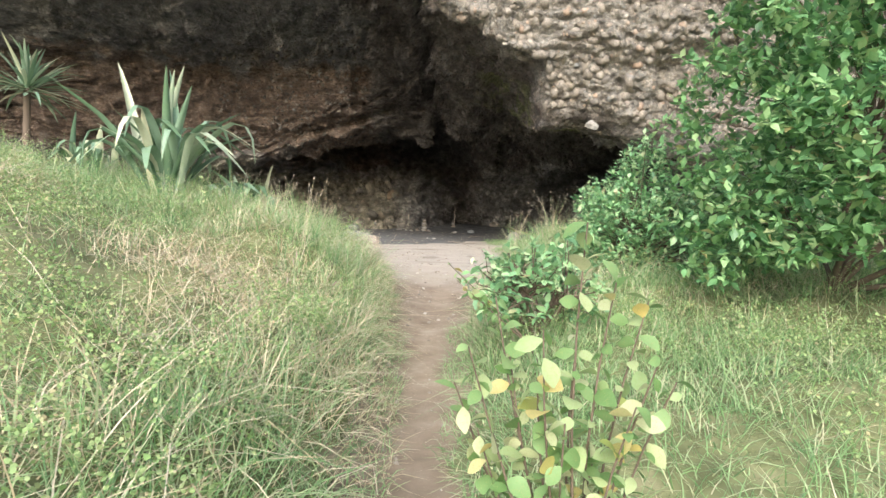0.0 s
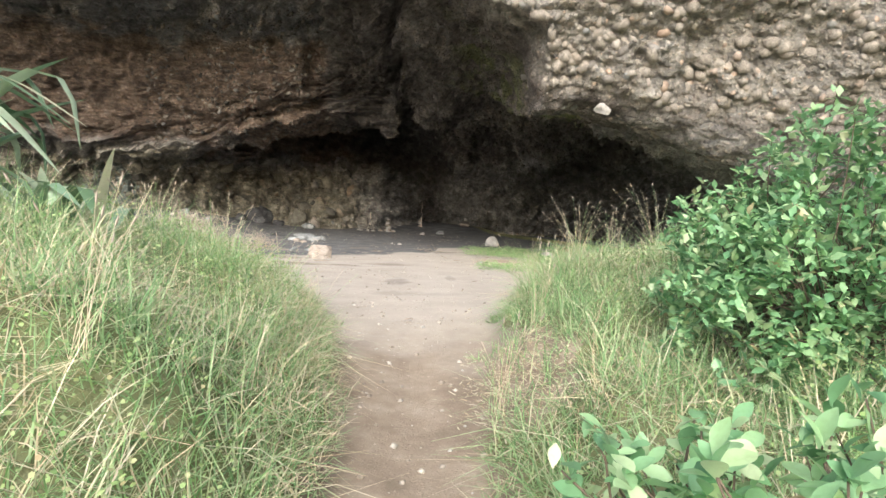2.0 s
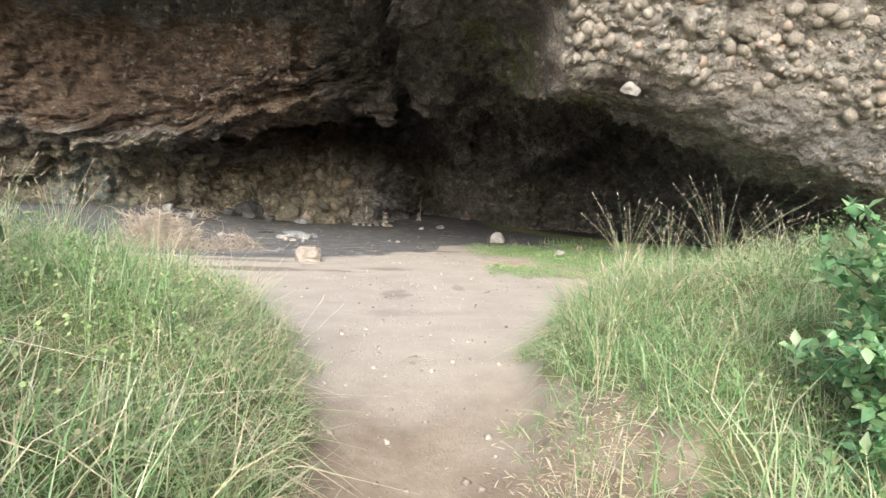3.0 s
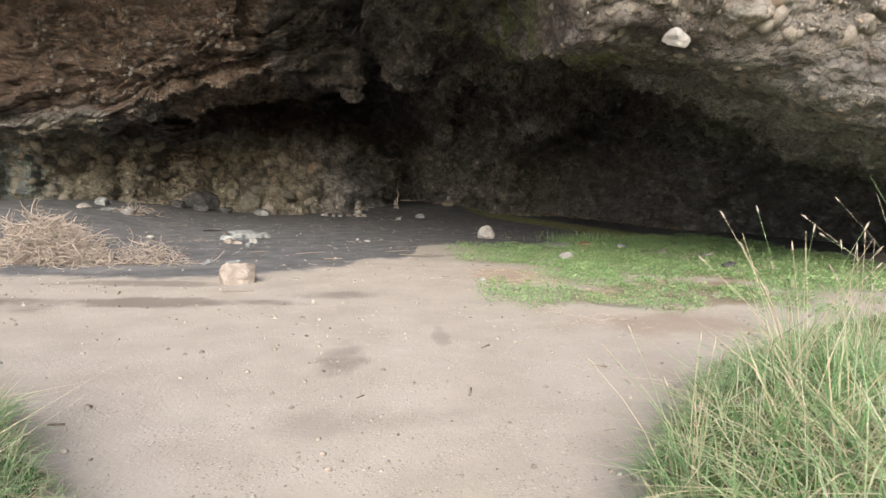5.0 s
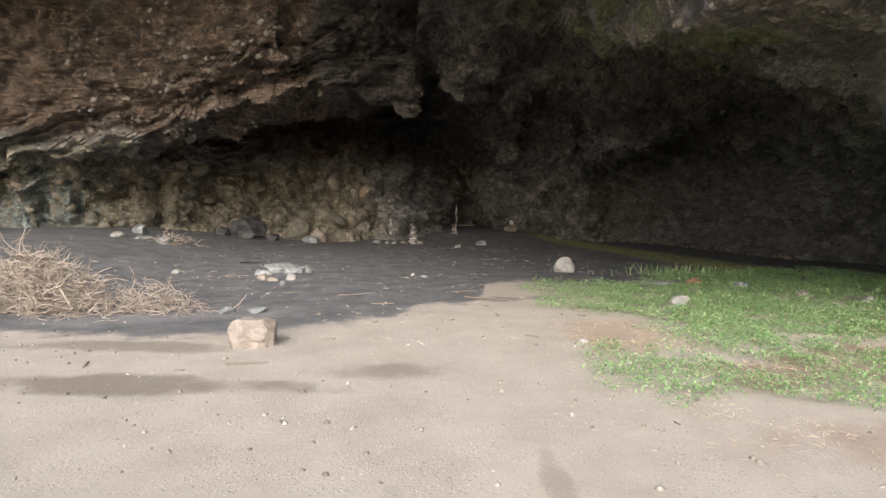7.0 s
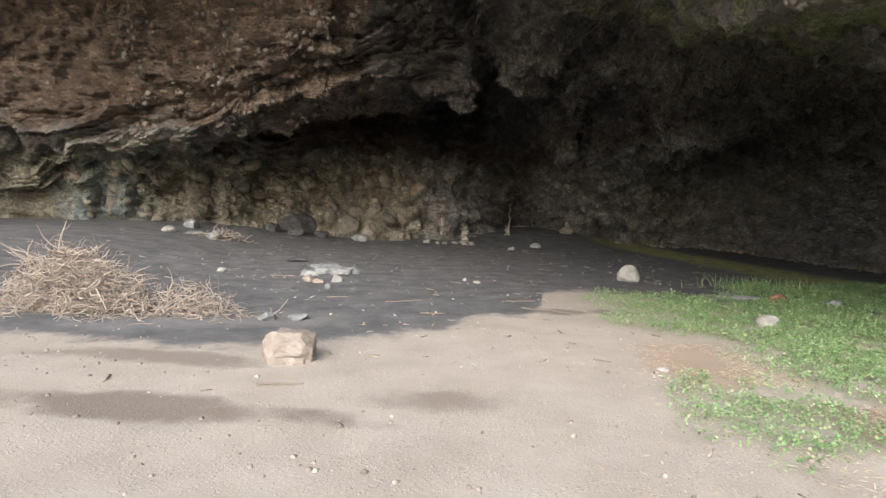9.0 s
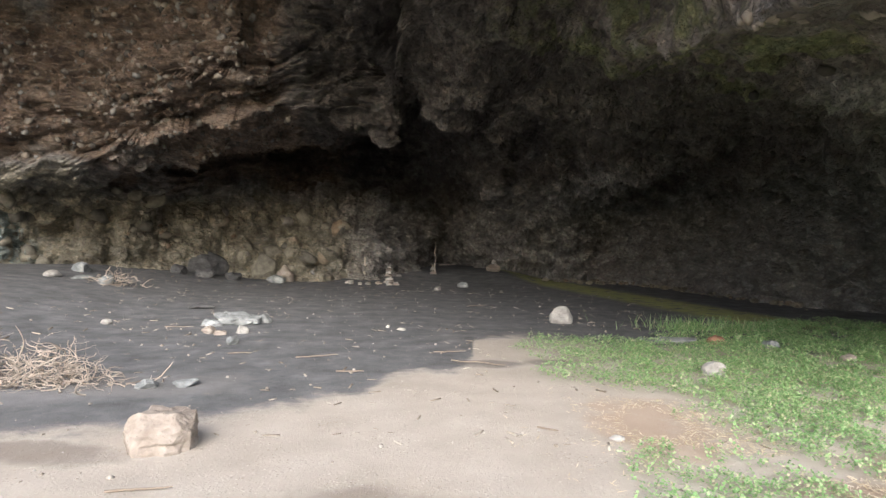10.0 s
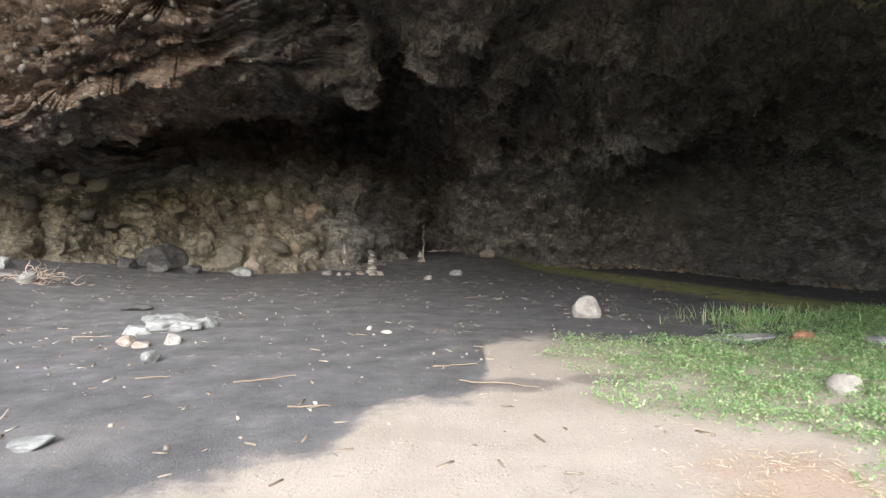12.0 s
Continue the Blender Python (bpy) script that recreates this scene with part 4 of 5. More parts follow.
# single leaves vary from green through pale to yellow
yn = YELLOW.node_tree
rampn = [q for q in yn.nodes if q.type == "VALTORGB"][0]
info = yn.nodes.new("ShaderNodeObjectInfo")
yn.links.new(info.outputs["Random"], rampn.inputs[0])
for pos, colr in ((0.4, (0.25, 0.41, 0.18, 1)), (0.68, (0.44, 0.55, 0.29, 1)), (0.9, (0.62, 0.65, 0.42, 1)), (0.97, (0.66, 0.53, 0.2, 1))):
    rampn.color_ramp.elements.new(pos).color = colr
rampn.color_ramp.elements[0].color = (0.14, 0.27, 0.09, 1)
leafy_plant((0.66, -0.5), [(0.0, 0.0, 1.2), (-0.10, -0.05, 0.95), (-0.24, 0.05, 0.68), (0.1, 0.1, 1.05), (-0.05, -0.1, 0.75), (0.16, -0.08, 0.9), (0.05, 0.05, 0.6), (-0.16, 0.1, 0.85), (-0.27, -0.02, 0.9), (0.24, 0.03, 0.82), (-0.2, 0.14, 1.0), (0.02, 0.16, 0.9), (0.2, 0.15, 1.0), (-0.1, 0.02, 0.82), (0.1, -0.12, 0.8), (-0.3, 0.1, 0.78)], "spindly plant with large pale and yellowing leaves by the path", 401, YELLOW, 0.06)
leafy_plant((0.88, 1.72), [(-0.58, 0.0, 0.6), (-0.52, -0.05, 0.5), (-0.42, 0.05, 0.42)], "leafy shoots with broad green leaves reaching over the path", 403, YELLOW, 0.06)


def strap_leaf(length, width, bend, fold, n=11, kink=0.5):
    """A long folded strap leaf along y that arches over by bend radians, most of it past the kink."""
    t = np.linspace(0, 1, n)
    a = -bend * (0.25 * t + 0.75 * sstep(kink - 0.08, kink + 0.2, t))
    step = length / (n - 1)
    y = np.concatenate([[0], np.cumsum(np.cos(a[:-1]) * step)])
    z = np.concatenate([[0], np.cumsum(np.sin(a[:-1]) * step)])
    w = width * np.minimum(1, (1 - t) ** 0.6 * 1.5) * (0.75 + 0.5 * np.sin(t * 2.4))
    v = np.concatenate([np.stack([-w / 2, y, z + fold * w], -1), np.stack([0 * w, y, z], -1), np.stack([w / 2, y, z + fold * w], -1)])
    f = [(i, n + i, n + i + 1, i + 1) for i in range(n - 1)] + [(n + i, 2 * n + i, 2 * n + i + 1, n + i + 1) for i in range(n - 1)]
    return v, np.array(f)


def flax(at, n, height, label, seed):
    g = np.random.default_rng(seed)
    z0 = ground_z(*at)
    root = empty("flax_plant", pose(at[0], at[1], z0), label, "flax plant")
    kinds = [mesh_of("leaf", *strap_leaf(1.0, 0.085, dr, 0.3, 13, kk)) for dr, kk in ((0.1, 0.6), (0.6, 0.5), (2.0, 0.5), (2.7, 0.62))]
    for i in range(n):
        k = (0, 1, 2, 2, 3, 3)[int(g.integers(0, 6))]
        tilt = g.uniform(55, 82) if k else g.uniform(74, 88)
        ob = put("leaf", kinds[k], FLAX_ONE, root)
        ln = g.uniform(0.55, 1.0) * height * (1.0, 0.9, 0.9, 0.95)[k]
        ob.matrix_basis = pose(g.normal(0, 0.09), g.normal(0, 0.09), -0.03, tilt, 0, g.uniform(0, 360)) @ pose(0, 0, 0, 0, g.normal(0, 22), 0) @ Matrix.Diagonal((g.uniform(0.75, 1.25), ln, ln, 1))


FLAX_ONE = leaf_material("flax_leaf", [(0.0, (0.13, 0.22, 0.13)), (1.0, (0.62, 0.60, 0.44))], 0.35, 0.15)
fn = FLAX_ONE.node_tree
rampf = [q for q in fn.nodes if q.type == "VALTORGB"][0]
fn.links.new(fn.nodes.new("ShaderNodeObjectInfo").outputs["Random"], rampf.inputs[0])
for pos, colr in ((0.5, (0.24, 0.36, 0.26, 1)), (0.78, (0.47, 0.55, 0.42, 1))):
    rampf.color_ramp.elements.new(pos).color = colr
flax((-2.85, 4.75), 48, 1.85, "large flax plant with long drooping grey-green leaves", 501)
flax((-2.1, 4.9), 16, 0.75, "small flax plant with narrow arching leaves", 503)
flax((-3.9, 5.0), 18, 0.9, "flax plant with bent pale leaves on the bank", 505)


def cabbage_tree(at, trunk, label, seed):
    g = np.random.default_rng(seed)
    z0 = ground_z(*at)
    root = empty("cabbage_tree", pose(at[0], at[1], z0), label, "cabbage tree")
    t = np.linspace(0, 1, 6)
    v, f = tube(np.stack([0.03 * t, 0 * t, trunk * t], -1), np.linspace(0.06, 0.045, 6), 8)
    put("trunk", mesh_of("trunk", v, f), BARK, root)
    kinds = [mesh_of("leaf", *strap_leaf(1.0, 0.045, dr, 0.2, 7)) for dr in (0.05, 0.3, 0.7)]
    for i in range(95):
        ob = put("leaf", kinds[i % 3], FLAX_ONE, root)
        el = math.degrees(math.asin(g.uniform(-0.35, 1.0)))
        ln = g.uniform(0.6, 0.9)
        ob.matrix_basis = pose(0.03, 0, trunk + g.uniform(-0.06, 0.05), el, 0, g.uniform(0, 360)) @ Matrix.Diagonal((1, ln, ln, 1))


cabbage_tree((-6.1, 7.0), 2.45 - ground_z(-6.1, 7.0), "young cabbage tree with a spiky head of narrow leaves", 601)


def island_material(name, stops):
    m = Nodes(name, 0.85)
    col = m.ramp(m.node("ShaderNodeNewGeometry").outputs["Random Per Island"], stops)
    col = m.mix(m.step(m.noise(7.0, 6, 0.7), 0.35, 0.65), m.mix(1.0, col, (0.6, 0.58, 0.56), "MULTIPLY"), col)
    return m.done(col, m.bump(m.noise(14.0, 6, 0.7), 0.5, 0.02, m.bump(m.noise(60, 3), 0.3, 0.004)))


PEBBLES = island_material("set_pebbles", [(0.0, (0.18, 0.165, 0.15)), (0.3, (0.29, 0.27, 0.24)), (0.65, (0.38, 0.35, 0.31)), (0.85, (0.42, 0.32, 0.25)), (1.0, (0.25, 0.265, 0.27))])
# set stones at about half tone, with the roof's shade in their colour
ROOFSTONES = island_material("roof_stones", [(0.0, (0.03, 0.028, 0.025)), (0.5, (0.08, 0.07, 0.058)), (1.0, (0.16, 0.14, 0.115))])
STONES = island_material("set_stones", [(0.0, (0.06, 0.054, 0.048)), (0.4, (0.17, 0.148, 0.125)), (0.75, (0.30, 0.265, 0.225)), (1.0, (0.23, 0.235, 0.235))])
WALLSTONES = island_material("wall_stones", [(0.0, (0.14, 0.134, 0.118)), (0.35, (0.27, 0.252, 0.205)), (0.7, (0.37, 0.345, 0.28)), (0.85, (0.36, 0.265, 0.185)), (1.0, (0.25, 0.262, 0.268))])


# ---- stones, wood and litter on the cave floor ----
def rock_mesh(name, size, seed, cuts=9, sub=3, rough=0.16, block=0.0):
    g = np.random.default_rng(seed)
    bm = bmesh.new()
    bmesh.ops.create_icosphere(bm, subdivisions=sub, radius=1.0)
    v = np.array([q.co[:] for q in bm.verts])
    if block:
        v = v / ((np.abs(v) ** 5).sum(1) ** 0.2)[:, None] * (1 + 0.12 * vnoise(v * 1.3 + seed, seed))[:, None] * (1 - 0.1 * block)
    for i in range(cuts):
        nrm = g.normal(size=3)
        nrm /= np.linalg.norm(nrm)
        lim = g.uniform(0.55, 0.85) + 0.25 * block
        dd = v @ nrm
        v -= np.where(dd > lim, dd - lim, 0)[:, None] * nrm
    v *= (1 + rough * fbm(v * 1.7 + seed, 3, seed) + 0.4 * rough * vnoise(v * 6 + seed, seed + 5))[:, None]
    v[:, 2] = np.maximum(v[:, 2], -0.55)
    v *= np.array(size) / 2
    v[:, 2] -= v[:, 2].min()
    for q, co in zip(bm.verts, v):
        q.co = co
    me = bpy.data.meshes.new(name)
    bm.to_mesh(me)
    bm.free()
    me.polygons.foreach_set("use_smooth", np.full(len(me.polygons), size[0] < 0.12))
    return me


def stone(x, y, size, mat, label, seed, turn=0, name="rock", group="", lift=0.0, **kw):
    return put(name, rock_mesh(name, size, seed, **kw), mat, None, pose(x, y, ground_z(x, y) - 0.06 * size[2] + lift, 0, 0, turn), label, "rock", group)


def broken_boulder(at, size, mat, label, seed, turn):
    """An angular block: split faces, knocked-off corners, hollows and a gritty skin."""
    g = np.random.default_rng(seed)
    bm = bmesh.new()
    bmesh.ops.create_icosphere(bm, subdivisions=5, radius=1.0)
    v = np.array([q.co[:] for q in bm.verts])
    v = v / ((np.abs(v) ** 7).sum(1) ** (1 / 7))[:, None]
    cuts = [((0.1, 0.15, 1.0), 0.86), ((-0.75, 0.1, 0.66), 1.02), ((0.8, -0.3, 0.5), 1.08), ((-0.5, -0.8, 0.3), 1.05), ((0.55, -0.8, -0.15), 1.1), ((0.1, -0.85, 0.52), 1.04), ((-0.9, -0.4, -0.2), 1.08), ((0.85, 0.5, 0.1), 1.1)]
    for nrm, lim in cuts:
        nrm = np.array(nrm) / np.linalg.norm(nrm)
        dd = v @ nrm - lim - 0.06 * vnoise(v * 2.2 + seed, seed + 1)
        v -= np.where(dd > 0, dd, 0)[:, None] * nrm
    out = v / np.linalg.norm(v, axis=1)[:, None]
    step = np.floor(3.5 * vnoise(v * 1.4 + seed, seed + 2)) / 3.5
    hollow = np.maximum(vnoise(v * (2.4, 2.4, 3.2) + 3, seed + 3) - 0.15, 0)
    v += out * (0.07 * step + 0.05 * fbm(v * 3.5, 4, seed + 4) - 0.26 * hollow)[:, None]
    v[:, 2] = np.maximum(v[:, 2], -0.8)
    v *= np.array(size) / 2
    v[:, 2] -= v[:, 2].min()
    for q, co in zip(bm.verts, v):
        q.co = co
    me = bpy.data.meshes.new("boulder")
    bm.to_mesh(me)
    bm.free()
    put("boulder", me, mat, None, pose(*at, ground_z(*at) - 0.03, 0, 0, turn), label, "rock")


broken_boulder((-1.79, 12.92), (0.43, 0.36, 0.34), TANROCK, "angular tan boulder lying on the pale sand", 14, 8)
stone(-2.3, 14.6, (0.26, 0.2, 0.1), GREYROCK, "flat pale grey stone on the dark earth", 12, 30)
stone(-2.62, 14.5, (0.22, 0.24, 0.13), GREYROCK, "grey pointed stone half sunk in ash", 13, 70)
stone(-3.1, 18.7, (0.75, 0.45, 0.24), GREYROCK, "broken pale grey slab on the dark cave floor", 14, 10, cuts=8, sub=4, rough=0.25, block=0.6)
stone(-3.45, 18.5, (0.5, 0.4, 0.14), GREYROCK, "thin pale grey slab on the dark cave floor", 15, -20, cuts=10)
stone(-2.75, 18.9, (0.3, 0.28, 0.22), GREYROCK, "broken grey stone beside the slab", 16, 50)
stone(-3.2, 17.7, (0.25, 0.2, 0.14), TANROCK, "small tan stone near the slab", 17)
stone(-3.0, 17.6, (0.2, 0.16, 0.1), TANROCK, "small flat tan stone near the slab", 18, 40)
stone(-2.75, 17.75, (0.2, 0.18, 0.17), WHITEROCK, "small pale stone near the slab", 19, 15)
stone(-2.6, 16.85, (0.22, 0.2, 0.16), GREYROCK, "small grey stone on the dark earth", 20, 60)
stone(-4.4, 20.6, (0.5, 0.34, 0.14), DARKROCK, "flat black stone on the dark earth", 21)
stone(2.3, 19.5, (0.44, 0.38, 0.42), WHITEROCK, "pale pointed boulder on the dark cave floor", 22, 25, cuts=6, sub=4, rough=0.08)
stone(3.15, 15.5, (0.29, 0.25, 0.2), WHITEROCK, "rounded pale stone in the clover", 23, 10, cuts=3, sub=4, rough=0.05)
stone(3.4, 17.6, (1.0, 0.3, 0.14), GREYROCK, "long flat grey stone at the clover's edge", 24, 8)
stone(4.05, 17.4, (0.3, 0.26, 0.2), CHARRED, "rust-red broken stone in the clover", 25, 30)
stone(4.75, 17.2, (0.3, 0.24, 0.18), GREYROCK, "grey stone in the clover", 26, 80)
stone(-8.6, 23.9, (0.55, 0.45, 0.36), GREYROCK, "blue-grey boulder by the cave wall", 27, 12)
stone(-6.7, 26.8, (0.7, 0.5, 0.45), DARKROCK, "dark boulder at the foot of the cave wall", 28)
stone(-5.9, 27.1, (0.55, 0.5, 0.4), DARKROCK, "dark rounded boulder at the cave wall's foot", 29, 45)
stone(-4.7, 27.4, (0.6, 0.5, 0.35), GREYROCK, "grey stone at the foot of the cave wall", 30)
stone(-4.6, 28.0, (0.65, 0.45, 0.75), TANROCK, "brown stone leaning on the cave wall", 31, 25)
stone(-7.3, 22.6, (0.42, 0.4, 0.32), GREYROCK, "blue-grey broken stone on the dark earth", 32)
stone(-7.9, 22.7, (0.5, 0.35, 0.12), GREYROCK, "flat grey stone slab on the dark earth", 33, 30)
stone(-8.4, 22.5, (0.4, 0.34, 0.2), WHITEROCK, "pale grey stone on the dark earth", 34, 70)
stone(1.36, 13.2, (0.13, 0.1, 0.06), WHITEROCK, "small pale stone on the sand", 35)
stone(4.0, 12.0, (0.2, 0.16, 0.1), TANROCK, "tan stone on the reddish earth", 36)
stone(5.6, 14.6, (0.3, 0.22, 0.16), DARKROCK, "dark stone at the clover's edge", 37)
stone(5.9, 15.9, (0.3, 0.22, 0.14), WHITEROCK, "pale stone at the clover's edge", 38, 50)
stone(5.2, 16.3, (0.26, 0.22, 0.16), TANROCK, "tan stone in the clover", 39, 20)
stone(3.2, 11.35, (0.3, 0.24, 0.12), TANROCK, "flat tan stone on the sand", 40, 35)
stone(0.2, 26.0, (0.24, 0.2, 0.16), WHITEROCK, "small pale stone on the dark floor", 41)
stone(0.95, 27.2, (0.34, 0.26, 0.24), GREYROCK, "grey stone on the dark floor", 42)
stone(-0.46, 18.3, (0.15, 0.1, 0.06), WHITEROCK, "small white stone on the dark floor", 43)
stone(-0.68, 18.6, (0.09, 0.08, 0.07), WHITEROCK, "small white pebble on the dark floor", 44)
stone(-5.0, 18.3, (0.16, 0.13, 0.12), WHITEROCK, "small white stone on the dark earth", 45)
for i in range(12):
    a = rng.uniform(-2.6, -1.0)
    stone(a, 27.4 + 0.5 * rng.uniform(), tuple(rng.uniform(0.12, 0.3, 3) * (1, 1, 0.7)), WHITEROCK if i % 3 else TANROCK, "small pale stone heaped by the cairn", 50 + i, rng.uniform(0, 360), group="stones round the cairn")

for i, (x, y, w, h) in enumerate([(-7.0, 27.9, 1.3, 0.95), (-5.5, 28.6, 1.2, 1.15), (-4.0, 28.9, 0.9, 0.55), (-7.3, 26.6, 0.6, 0.4), (-3.1, 29.3, 0.9, 0.7)]):
    stone(x, y, (w, 0.8 * w, h), BOULDER if i % 3 else DARKROCK, "rounded ochre boulder lodged in the cave wall's foot", 120 + i, 40 * i, group="boulders along the cave wall", cuts=7, rough=0.14)

def rubble():
    """Small broken stones along the foot of the inner wall."""
    t = rng.uniform(0, 1, 260)
    x = np.interp(t, [0, 0.35, 0.7, 1], [4.6, 7.0, 8.0, 8.9]) + rng.normal(0, 0.22, 260)
    y = np.interp(t, [0, 0.35, 0.7, 1], [30.5, 30.0, 26.5, 22.8]) + rng.normal(0, 0.35, 260)
    me = rock_mesh("rubble_stone", (1, 0.8, 0.6), 66, sub=1)
    tv = np.array([q.co[:] for q in me.vertices])
    tf = np.array([q.vertices[:] for q in me.polygons])
    v, f = scatter(tv, tf, np.stack([x, y, land(x, y) - 0.02], -1), turns(260, rng.uniform(0, 6.3, 260), rng.normal(0, 0.3, 260), rng.normal(0, 0.3, 260)), rng.uniform(0.25, 1, 260) ** 2 * 0.34)
    put("rubble", mesh_of("rubble", v, f, False), WALLSTONES, kind="stuff", label="broken pale stones along the cave wall's foot", category="rubble")


rubble()


def cairn(at, sizes, label, seed):
    z = ground_z(*at)
    root = empty("cairn", pose(*at, z), label, "cairn", "cairns")
    h = 0.0
    for i, sz in enumerate(sizes):
        me = rock_mesh("stone", sz, seed + i, rough=0.1)
        put("stone", me, WHITEROCK if i % 2 else TANROCK, root, pose(rng.normal(0, 0.015), rng.normal(0, 0.015), h, 0, 0, rng.uniform(0, 360)))
        h += max(q.co.z for q in me.vertices) * 0.94


cairn((-1.32, 27.9), [(0.5, 0.42, 0.22), (0.26, 0.24, 0.14), (0.3, 0.24, 0.14), (0.24, 0.22, 0.13), (0.28, 0.2, 0.12), (0.18, 0.16, 0.11)], "tall stack of pale balanced stones on the cave floor", 801)
cairn((2.3, 31.4), [(0.7, 0.5, 0.35), (0.2, 0.16, 0.3)], "small grey cairn with a pointed top stone", 821)
cairn((0.05, 30.4), [(0.26, 0.22, 0.2), (0.2, 0.18, 0.16), (0.16, 0.14, 0.14)], "small stack of pale stones by a stick", 841)


def stick(a, b, radius, label, seed, mat=PALEWOOD):
    g = np.random.default_rng(seed)
    a, b = np.array(a, float), np.array(b, float)
    t = np.linspace(0, 1, 7)
    pts = (b - a) * t[:, None] + g.normal(0, 0.05, (7, 3)) * (1, 1, 0.15) * np.linalg.norm(b - a) * np.sin(t * 3.14)[:, None]
    v, f = tube(pts, radius * np.linspace(1, 0.6, 7), 6)
    put("stick", mesh_of("stick", v, f), mat, None, pose(*a), label, "stick", "loose sticks")


zb = ground_z(0.12, 30.4)
stick((0.16, 30.3, zb), (0.12, 30.35, zb + 1.15), 0.025, "pale stick standing upright among the stones", 1)
stick((0.25, 30.3, zb + 0.33), (0.85, 30.2, zb + 0.36), 0.015, "thin pale stick resting across the stones", 2)
stick((-2.15, 29.0, ground_z(-2.15, 29.0)), (-2.2, 29.0, ground_z(-2.15, 29.0) + 0.75), 0.05, "short pale post standing by the wall", 3)
for i, (x, y, ln, a) in enumerate([(-1.35, 16.1, 0.5, 20), (-0.85, 15.3, 0.3, -5), (-2.3, 16.2, 0.28, 5), (-3.9, 18.2, 0.35, -10), (0.9, 13.4, 0.18, -40), (1.0, 22.0, 0.5, 25), (-1.6, 12.2, 0.35, 10)]):
    c, s_ = math.cos(radians(a)) * ln / 2, math.sin(radians(a)) * ln / 2
    z = ground_z(x, y) + 0.008
    stick((x - c, y - s_, z), (x + c, y + s_, z + 0.01), 0.0075, "weathered grey-brown stick lying on the cave floor", 20 + i, DRIFTWOOD)
stick((0.05, 16.5, 0.01), (0.45, 16.55, 0.02), 0.007, "bent brown root lying on the cave floor", 41, DRIFTWOOD)
stick((0.25, 15.95, 0.02), (0.85, 15.7, 0.02), 0.007, "bent brown root on the sand's edge", 42, DRIFTWOOD)


def brush(at, size, n, thick, label, seed, name="dry_brush"):
    """A heap of tangled dry branches."""
    g = np.random.default_rng(seed)
    z0 = ground_z(*at)
    root = empty(name, pose(at[0], at[1], z0), label, "brush pile")
    parts = []
    for i in range(n):
        st = np.array([g.normal(0, 0.38) * size[0], g.normal(0, 0.35) * size[1], 0])
        fall = max(0.06, 1 - (st[0] / size[0]) ** 2 * 1.1 - (st[1] / size[1]) ** 2 * 0.7 - 0.2 * (st[0] / size[0] + 0.3))
        st[2] = g.uniform(0.0, 1.0) ** 1.3 * size[2] * fall
        a, e = g.uniform(0, 6.3), g.normal(0.15, 0.4)
        ln = g.uniform(0.15, 0.45) + (0.35 if i < 20 and size[0] > 0.9 else 0.0)
        m = 7
        step = np.array([math.cos(a) * math.cos(e), math.sin(a) * math.cos(e), math.sin(e)]) * ln / m
        unit = ln / m
        pts = [st]
        for k in range(m):
            step = step + g.normal(0, 0.45, 3) * (1, 1, 0.7) * unit
            step *= unit / np.linalg.norm(step)
            pts.append(pts[-1] + step)
        pts = np.array(pts)
        wx = at[0] + pts[:, 0]
        wy = at[1] + pts[:, 1]
        pts[:, 2] = np.maximum(pts[:, 2], land(wx, wy) - z0 + 0.006)
        r = g.uniform(0.35, 1.0) ** 2 * thick
        if i < 40:
            put("branch", mesh_of("branch", *tube(pts, np.linspace(thick, thick * 0.35, m + 1), 5)), DRYWOOD, root)
        else:
            parts.append(tube(pts, np.linspace(r, r * 0.35, m + 1), 4))
    put("twig_tangle", mesh_of("twig_tangle", *join(parts)), DRYWOOD, root, kind="stuff")


brush((-4.95, 14.5), (1.1, 0.62, 0.74), 1900, 0.012, "heap of tangled bleached dry branches on the sand", 901)
brush((-3.5, 14.5), (0.75, 0.4, 0.34), 260, 0.008, "low spread of dry twigs beside the brush heap", 903)
brush((-7.0, 22.6), (0.7, 0.5, 0.35), 70, 0.01, "small tangle of dry twigs on the cave floor", 905)


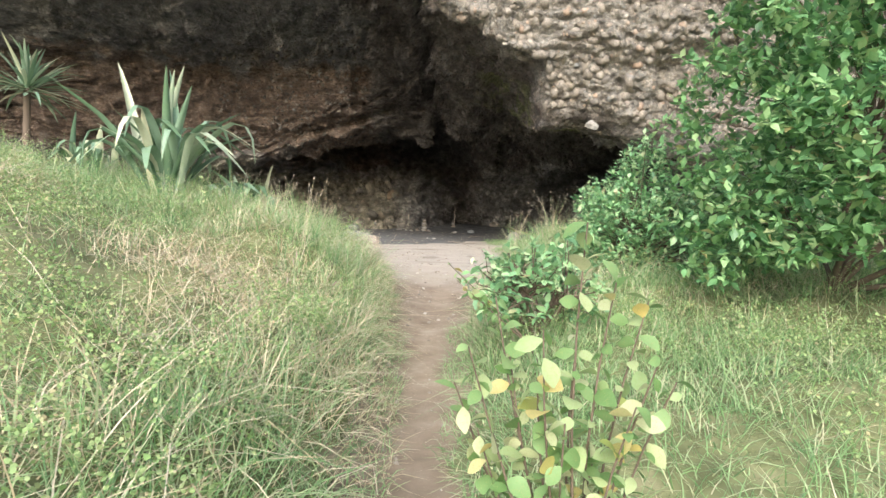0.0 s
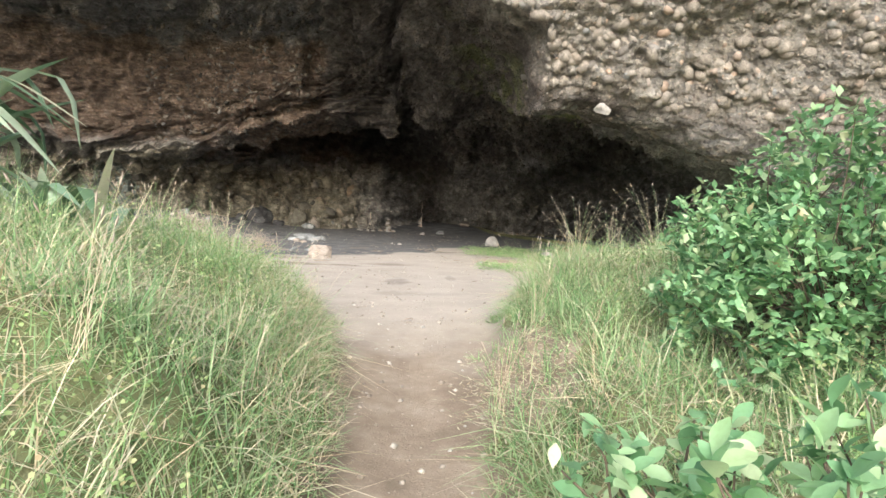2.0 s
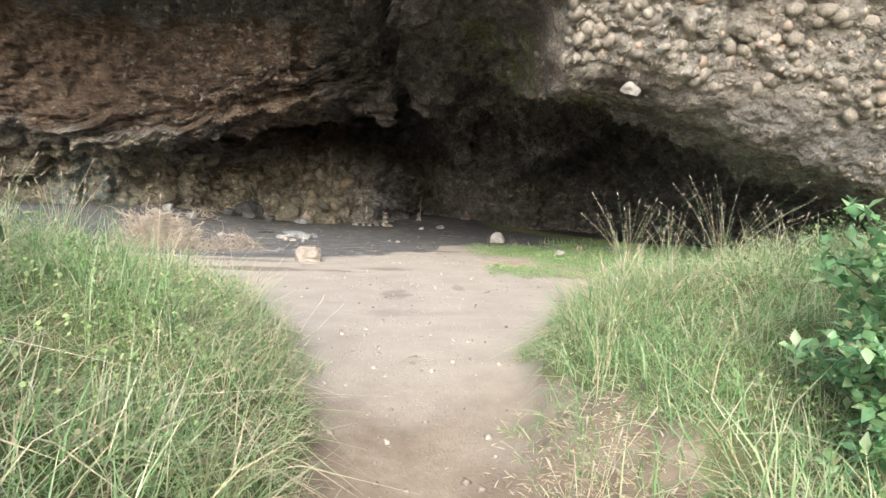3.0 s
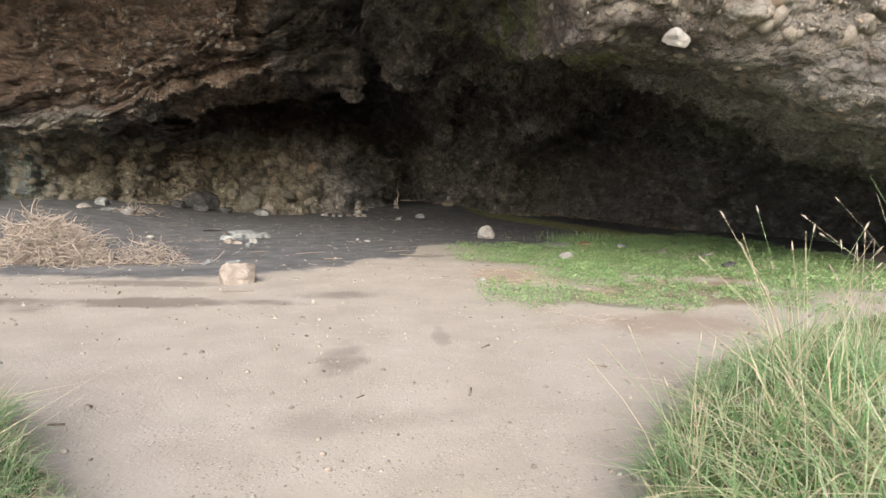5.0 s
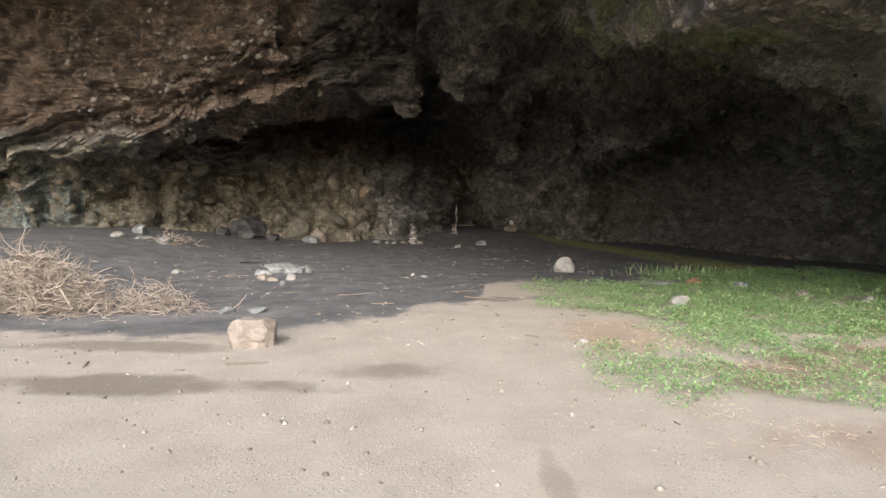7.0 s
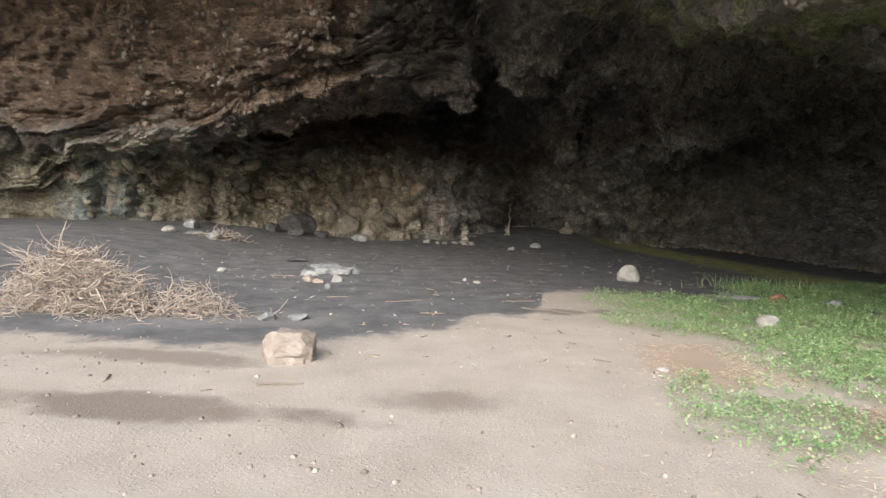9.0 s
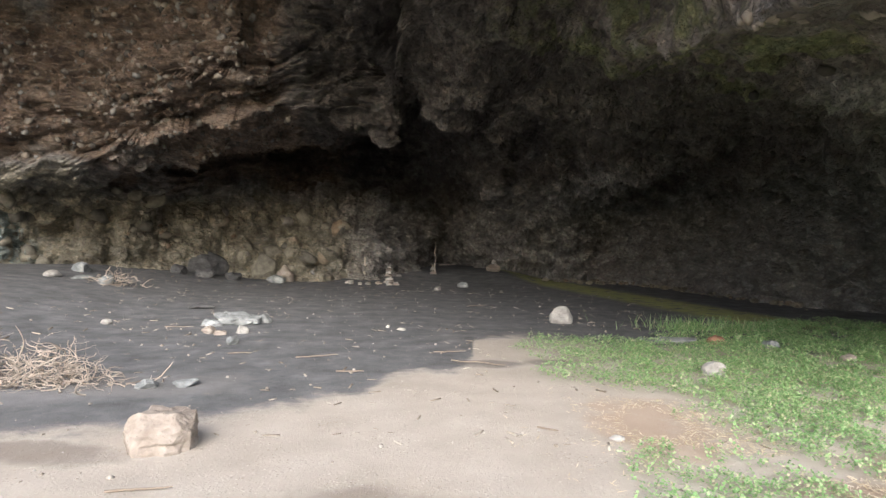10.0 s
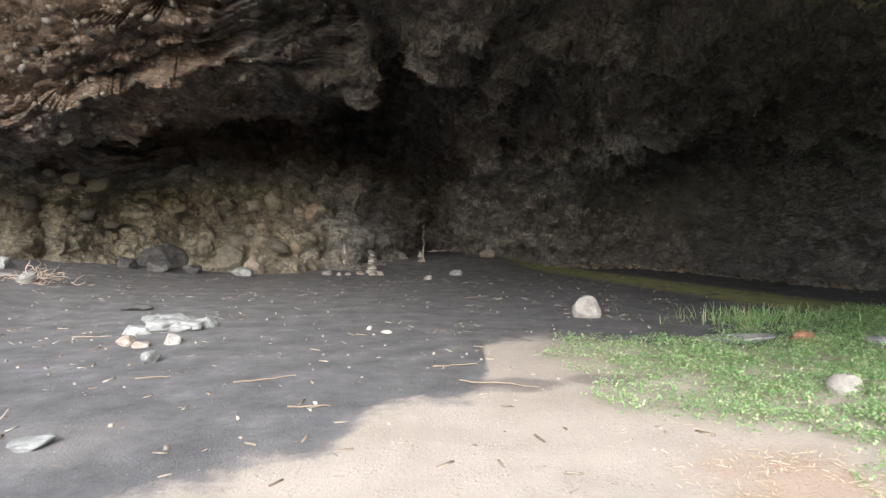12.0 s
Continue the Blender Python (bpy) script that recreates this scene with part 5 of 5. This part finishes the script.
def litter():
    """Pebbles, wood chips and leaf scraps strewn over path and floor."""
    octa = np.array([(1, 0, 0), (0, 1, 0), (-1, 0, 0), (0, -1, 0), (0, 0, 0.7), (0, 0, -0.7)])
    of = np.array([(0, 1, 4), (1, 2, 4), (2, 3, 4), (3, 0, 4), (1, 0, 5), (2, 1, 5), (3, 2, 5), (0, 3, 5)])
    p = spread(16000, -6, 7, -1, 24, lambda x, y: (in_bank(x, y) < 0.05) * np.where(y < 8, 1.0, np.where(y < 13.5, 0.3 + 0.4 * (noise2(x, y, 0.7, 44) > 0.1), 0.14)))
    x, y = p.T
    k = len(x)
    size = rng.uniform(0.12, 1.0, k) ** 4 * 0.024 + 0.004
    v, f = scatter(octa, of, np.stack([x, y, land(x, y) + size * 0.2], -1), turns(k, rng.uniform(0, 6.3, k), rng.normal(0, 0.4, k), rng.normal(0, 0.4, k)), size)
    put("gravel", mesh_of("gravel", v, f), GRAVEL, kind="stuff", label="small loose pebbles strewn over path and floor", category="gravel")
    p = spread(9000, -9, 6, 0, 28, lambda x, y: (in_bank(x, y) < 0.0) * np.where(y < 13, 0.05, 0.42) * (noise2(x, y, 0.8, 46) > -0.2))
    x, y = p.T
    k = len(x)
    ln = rng.uniform(0.15, 1.0, k) ** 2 * 0.12 + 0.012
    chip = np.array([(-0.5, -0.07, 0), (0.5, -0.09, 0), (0.5, 0.06, 0), (-0.5, 0.08, 0), (-0.5, -0.07, 0.08), (0.5, -0.09, 0.05), (0.5, 0.06, 0.06), (-0.5, 0.08, 0.07)])
    cf = np.array([(4, 5, 6, 7), (0, 4, 7, 3), (1, 2, 6, 5), (0, 1, 5, 4), (3, 7, 6, 2)])
    v, f = scatter(chip, cf, np.stack([x, y, land(x, y) + 0.003], -1), turns(k, rng.uniform(0, 6.3, k), rng.normal(0, 0.1, k), rng.normal(0, 0.2, k)), ln)
    put("wood_chips", mesh_of("wood_chips", v, f), CHIPS, kind="stuff", label="pale wood chips and dry leaf scraps on the floor", category="litter")


GRAVEL = island_material("gravel", [(0.0, (0.30, 0.265, 0.23)), (0.4, (0.42, 0.37, 0.32)), (0.8, (0.52, 0.48, 0.43)), (1.0, (0.62, 0.60, 0.56))])
CHIPS = island_material("wood_chips", [(0.0, (0.20, 0.16, 0.12)), (0.5, (0.36, 0.31, 0.25)), (1.0, (0.60, 0.56, 0.49))])
litter()


# ---- pebbles set in the rock ----
def embed():
    """Rounded stones that stand proud of the outer block's face and of the inner brown bed."""
    g = CLIFF_GRID
    n = grid_normals(g)
    x, y, z = g[..., 0], g[..., 1], g[..., 2]
    face = (x > 0.2) & (x < 11) & (y < 11.75) & (z > 1.0) & (z < 6.3) & (y > 9)
    inner = (x > -9) & (x < -3.2) & (z > 3.0) & (z < 6.6) & (y > 19) & (y < 24)
    wall = (x > -12.5) & (x < -2.6) & (z > 0.1) & (z < 2.3) & (y > 23.5)
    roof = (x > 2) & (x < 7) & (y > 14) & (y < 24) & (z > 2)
    under = (x > 2) & (x < 9) & (y >= 12.0) & (y < 13.2) & (z > 1.0) & (z < 4.5)
    shapes = [rock_mesh("pebble", (1, 0.85, 0.7), 700 + i, cuts=4, sub=1, rough=0.08) for i in range(5)]
    for me in shapes:
        me.polygons.foreach_set("use_smooth", np.full(len(me.polygons), True))
    area = np.linalg.norm(np.cross(np.gradient(g, axis=1), np.gradient(g, axis=0)), axis=-1)
    tv = [np.array([q.co[:] for q in me.vertices]) - (0, 0, 0.35) for me in shapes]
    tf = np.array([p_.vertices[:] for p_ in shapes[0].polygons])
    for mask, count, single, lo, hi, name in ((face, 4200, 290, 0.05, 0.36, "pebbles"), (inner, 1300, 0, 0.06, 0.24, "bedded_stones"), (wall, 380, 0, 0.10, 0.85, "wall_stones"), (roof, 400, 0, 0.05, 0.2, "roof_stones"), (under, 500, 0, 0.05, 0.24, "lip_stones")):
        w = (area * mask).ravel()
        pick = rng.choice(w.size, count, p=w / w.sum(), replace=False)
        pos, nrm = g.reshape(-1, 3)[pick], -n.reshape(-1, 3)[pick]
        size = lo + (hi - lo) * rng.uniform(0, 1, count) ** (4.2 if name == "pebbles" else 2.4)
        order = np.argsort(-size)
        rots, parts = [], []
        for rank, i in enumerate(order):
            q = Vector(nrm[i]).to_track_quat("Z", "Y").to_matrix() @ Matrix.Rotation(rng.uniform(0, 6.28), 3, "Z")
            c = pos[i] + nrm[i] * size[i] * (rng.uniform(-0.05, 0.2) - {"wall_stones": 0.33, "pebbles": 0.12, "lip_stones": 0.08}.get(name, 0))
            if rank < single:
                ob = put("pebble", shapes[rank % 5], PEBBLE, cliff)
                ob.matrix_basis = Matrix.Translation(c) @ q.to_4x4() @ Matrix.Translation((0, 0, -0.35 * size[i])) @ Matrix.Scale(size[i], 4)
            else:
                parts.append((tv[rank % 5] * size[i] @ np.array(q).T + c, tf))
        v, f = join(parts)
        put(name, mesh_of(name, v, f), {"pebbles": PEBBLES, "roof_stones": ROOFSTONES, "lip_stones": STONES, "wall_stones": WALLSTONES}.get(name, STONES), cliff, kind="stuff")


embed()
stone_white = put("pebble", rock_mesh("white_pebble", (0.3, 0.24, 0.26), 777, cuts=4), WHITEROCK, cliff, pose(3.21, 11.75, 2.82, 15, 0, 30), "smooth white stone jutting from the rock")
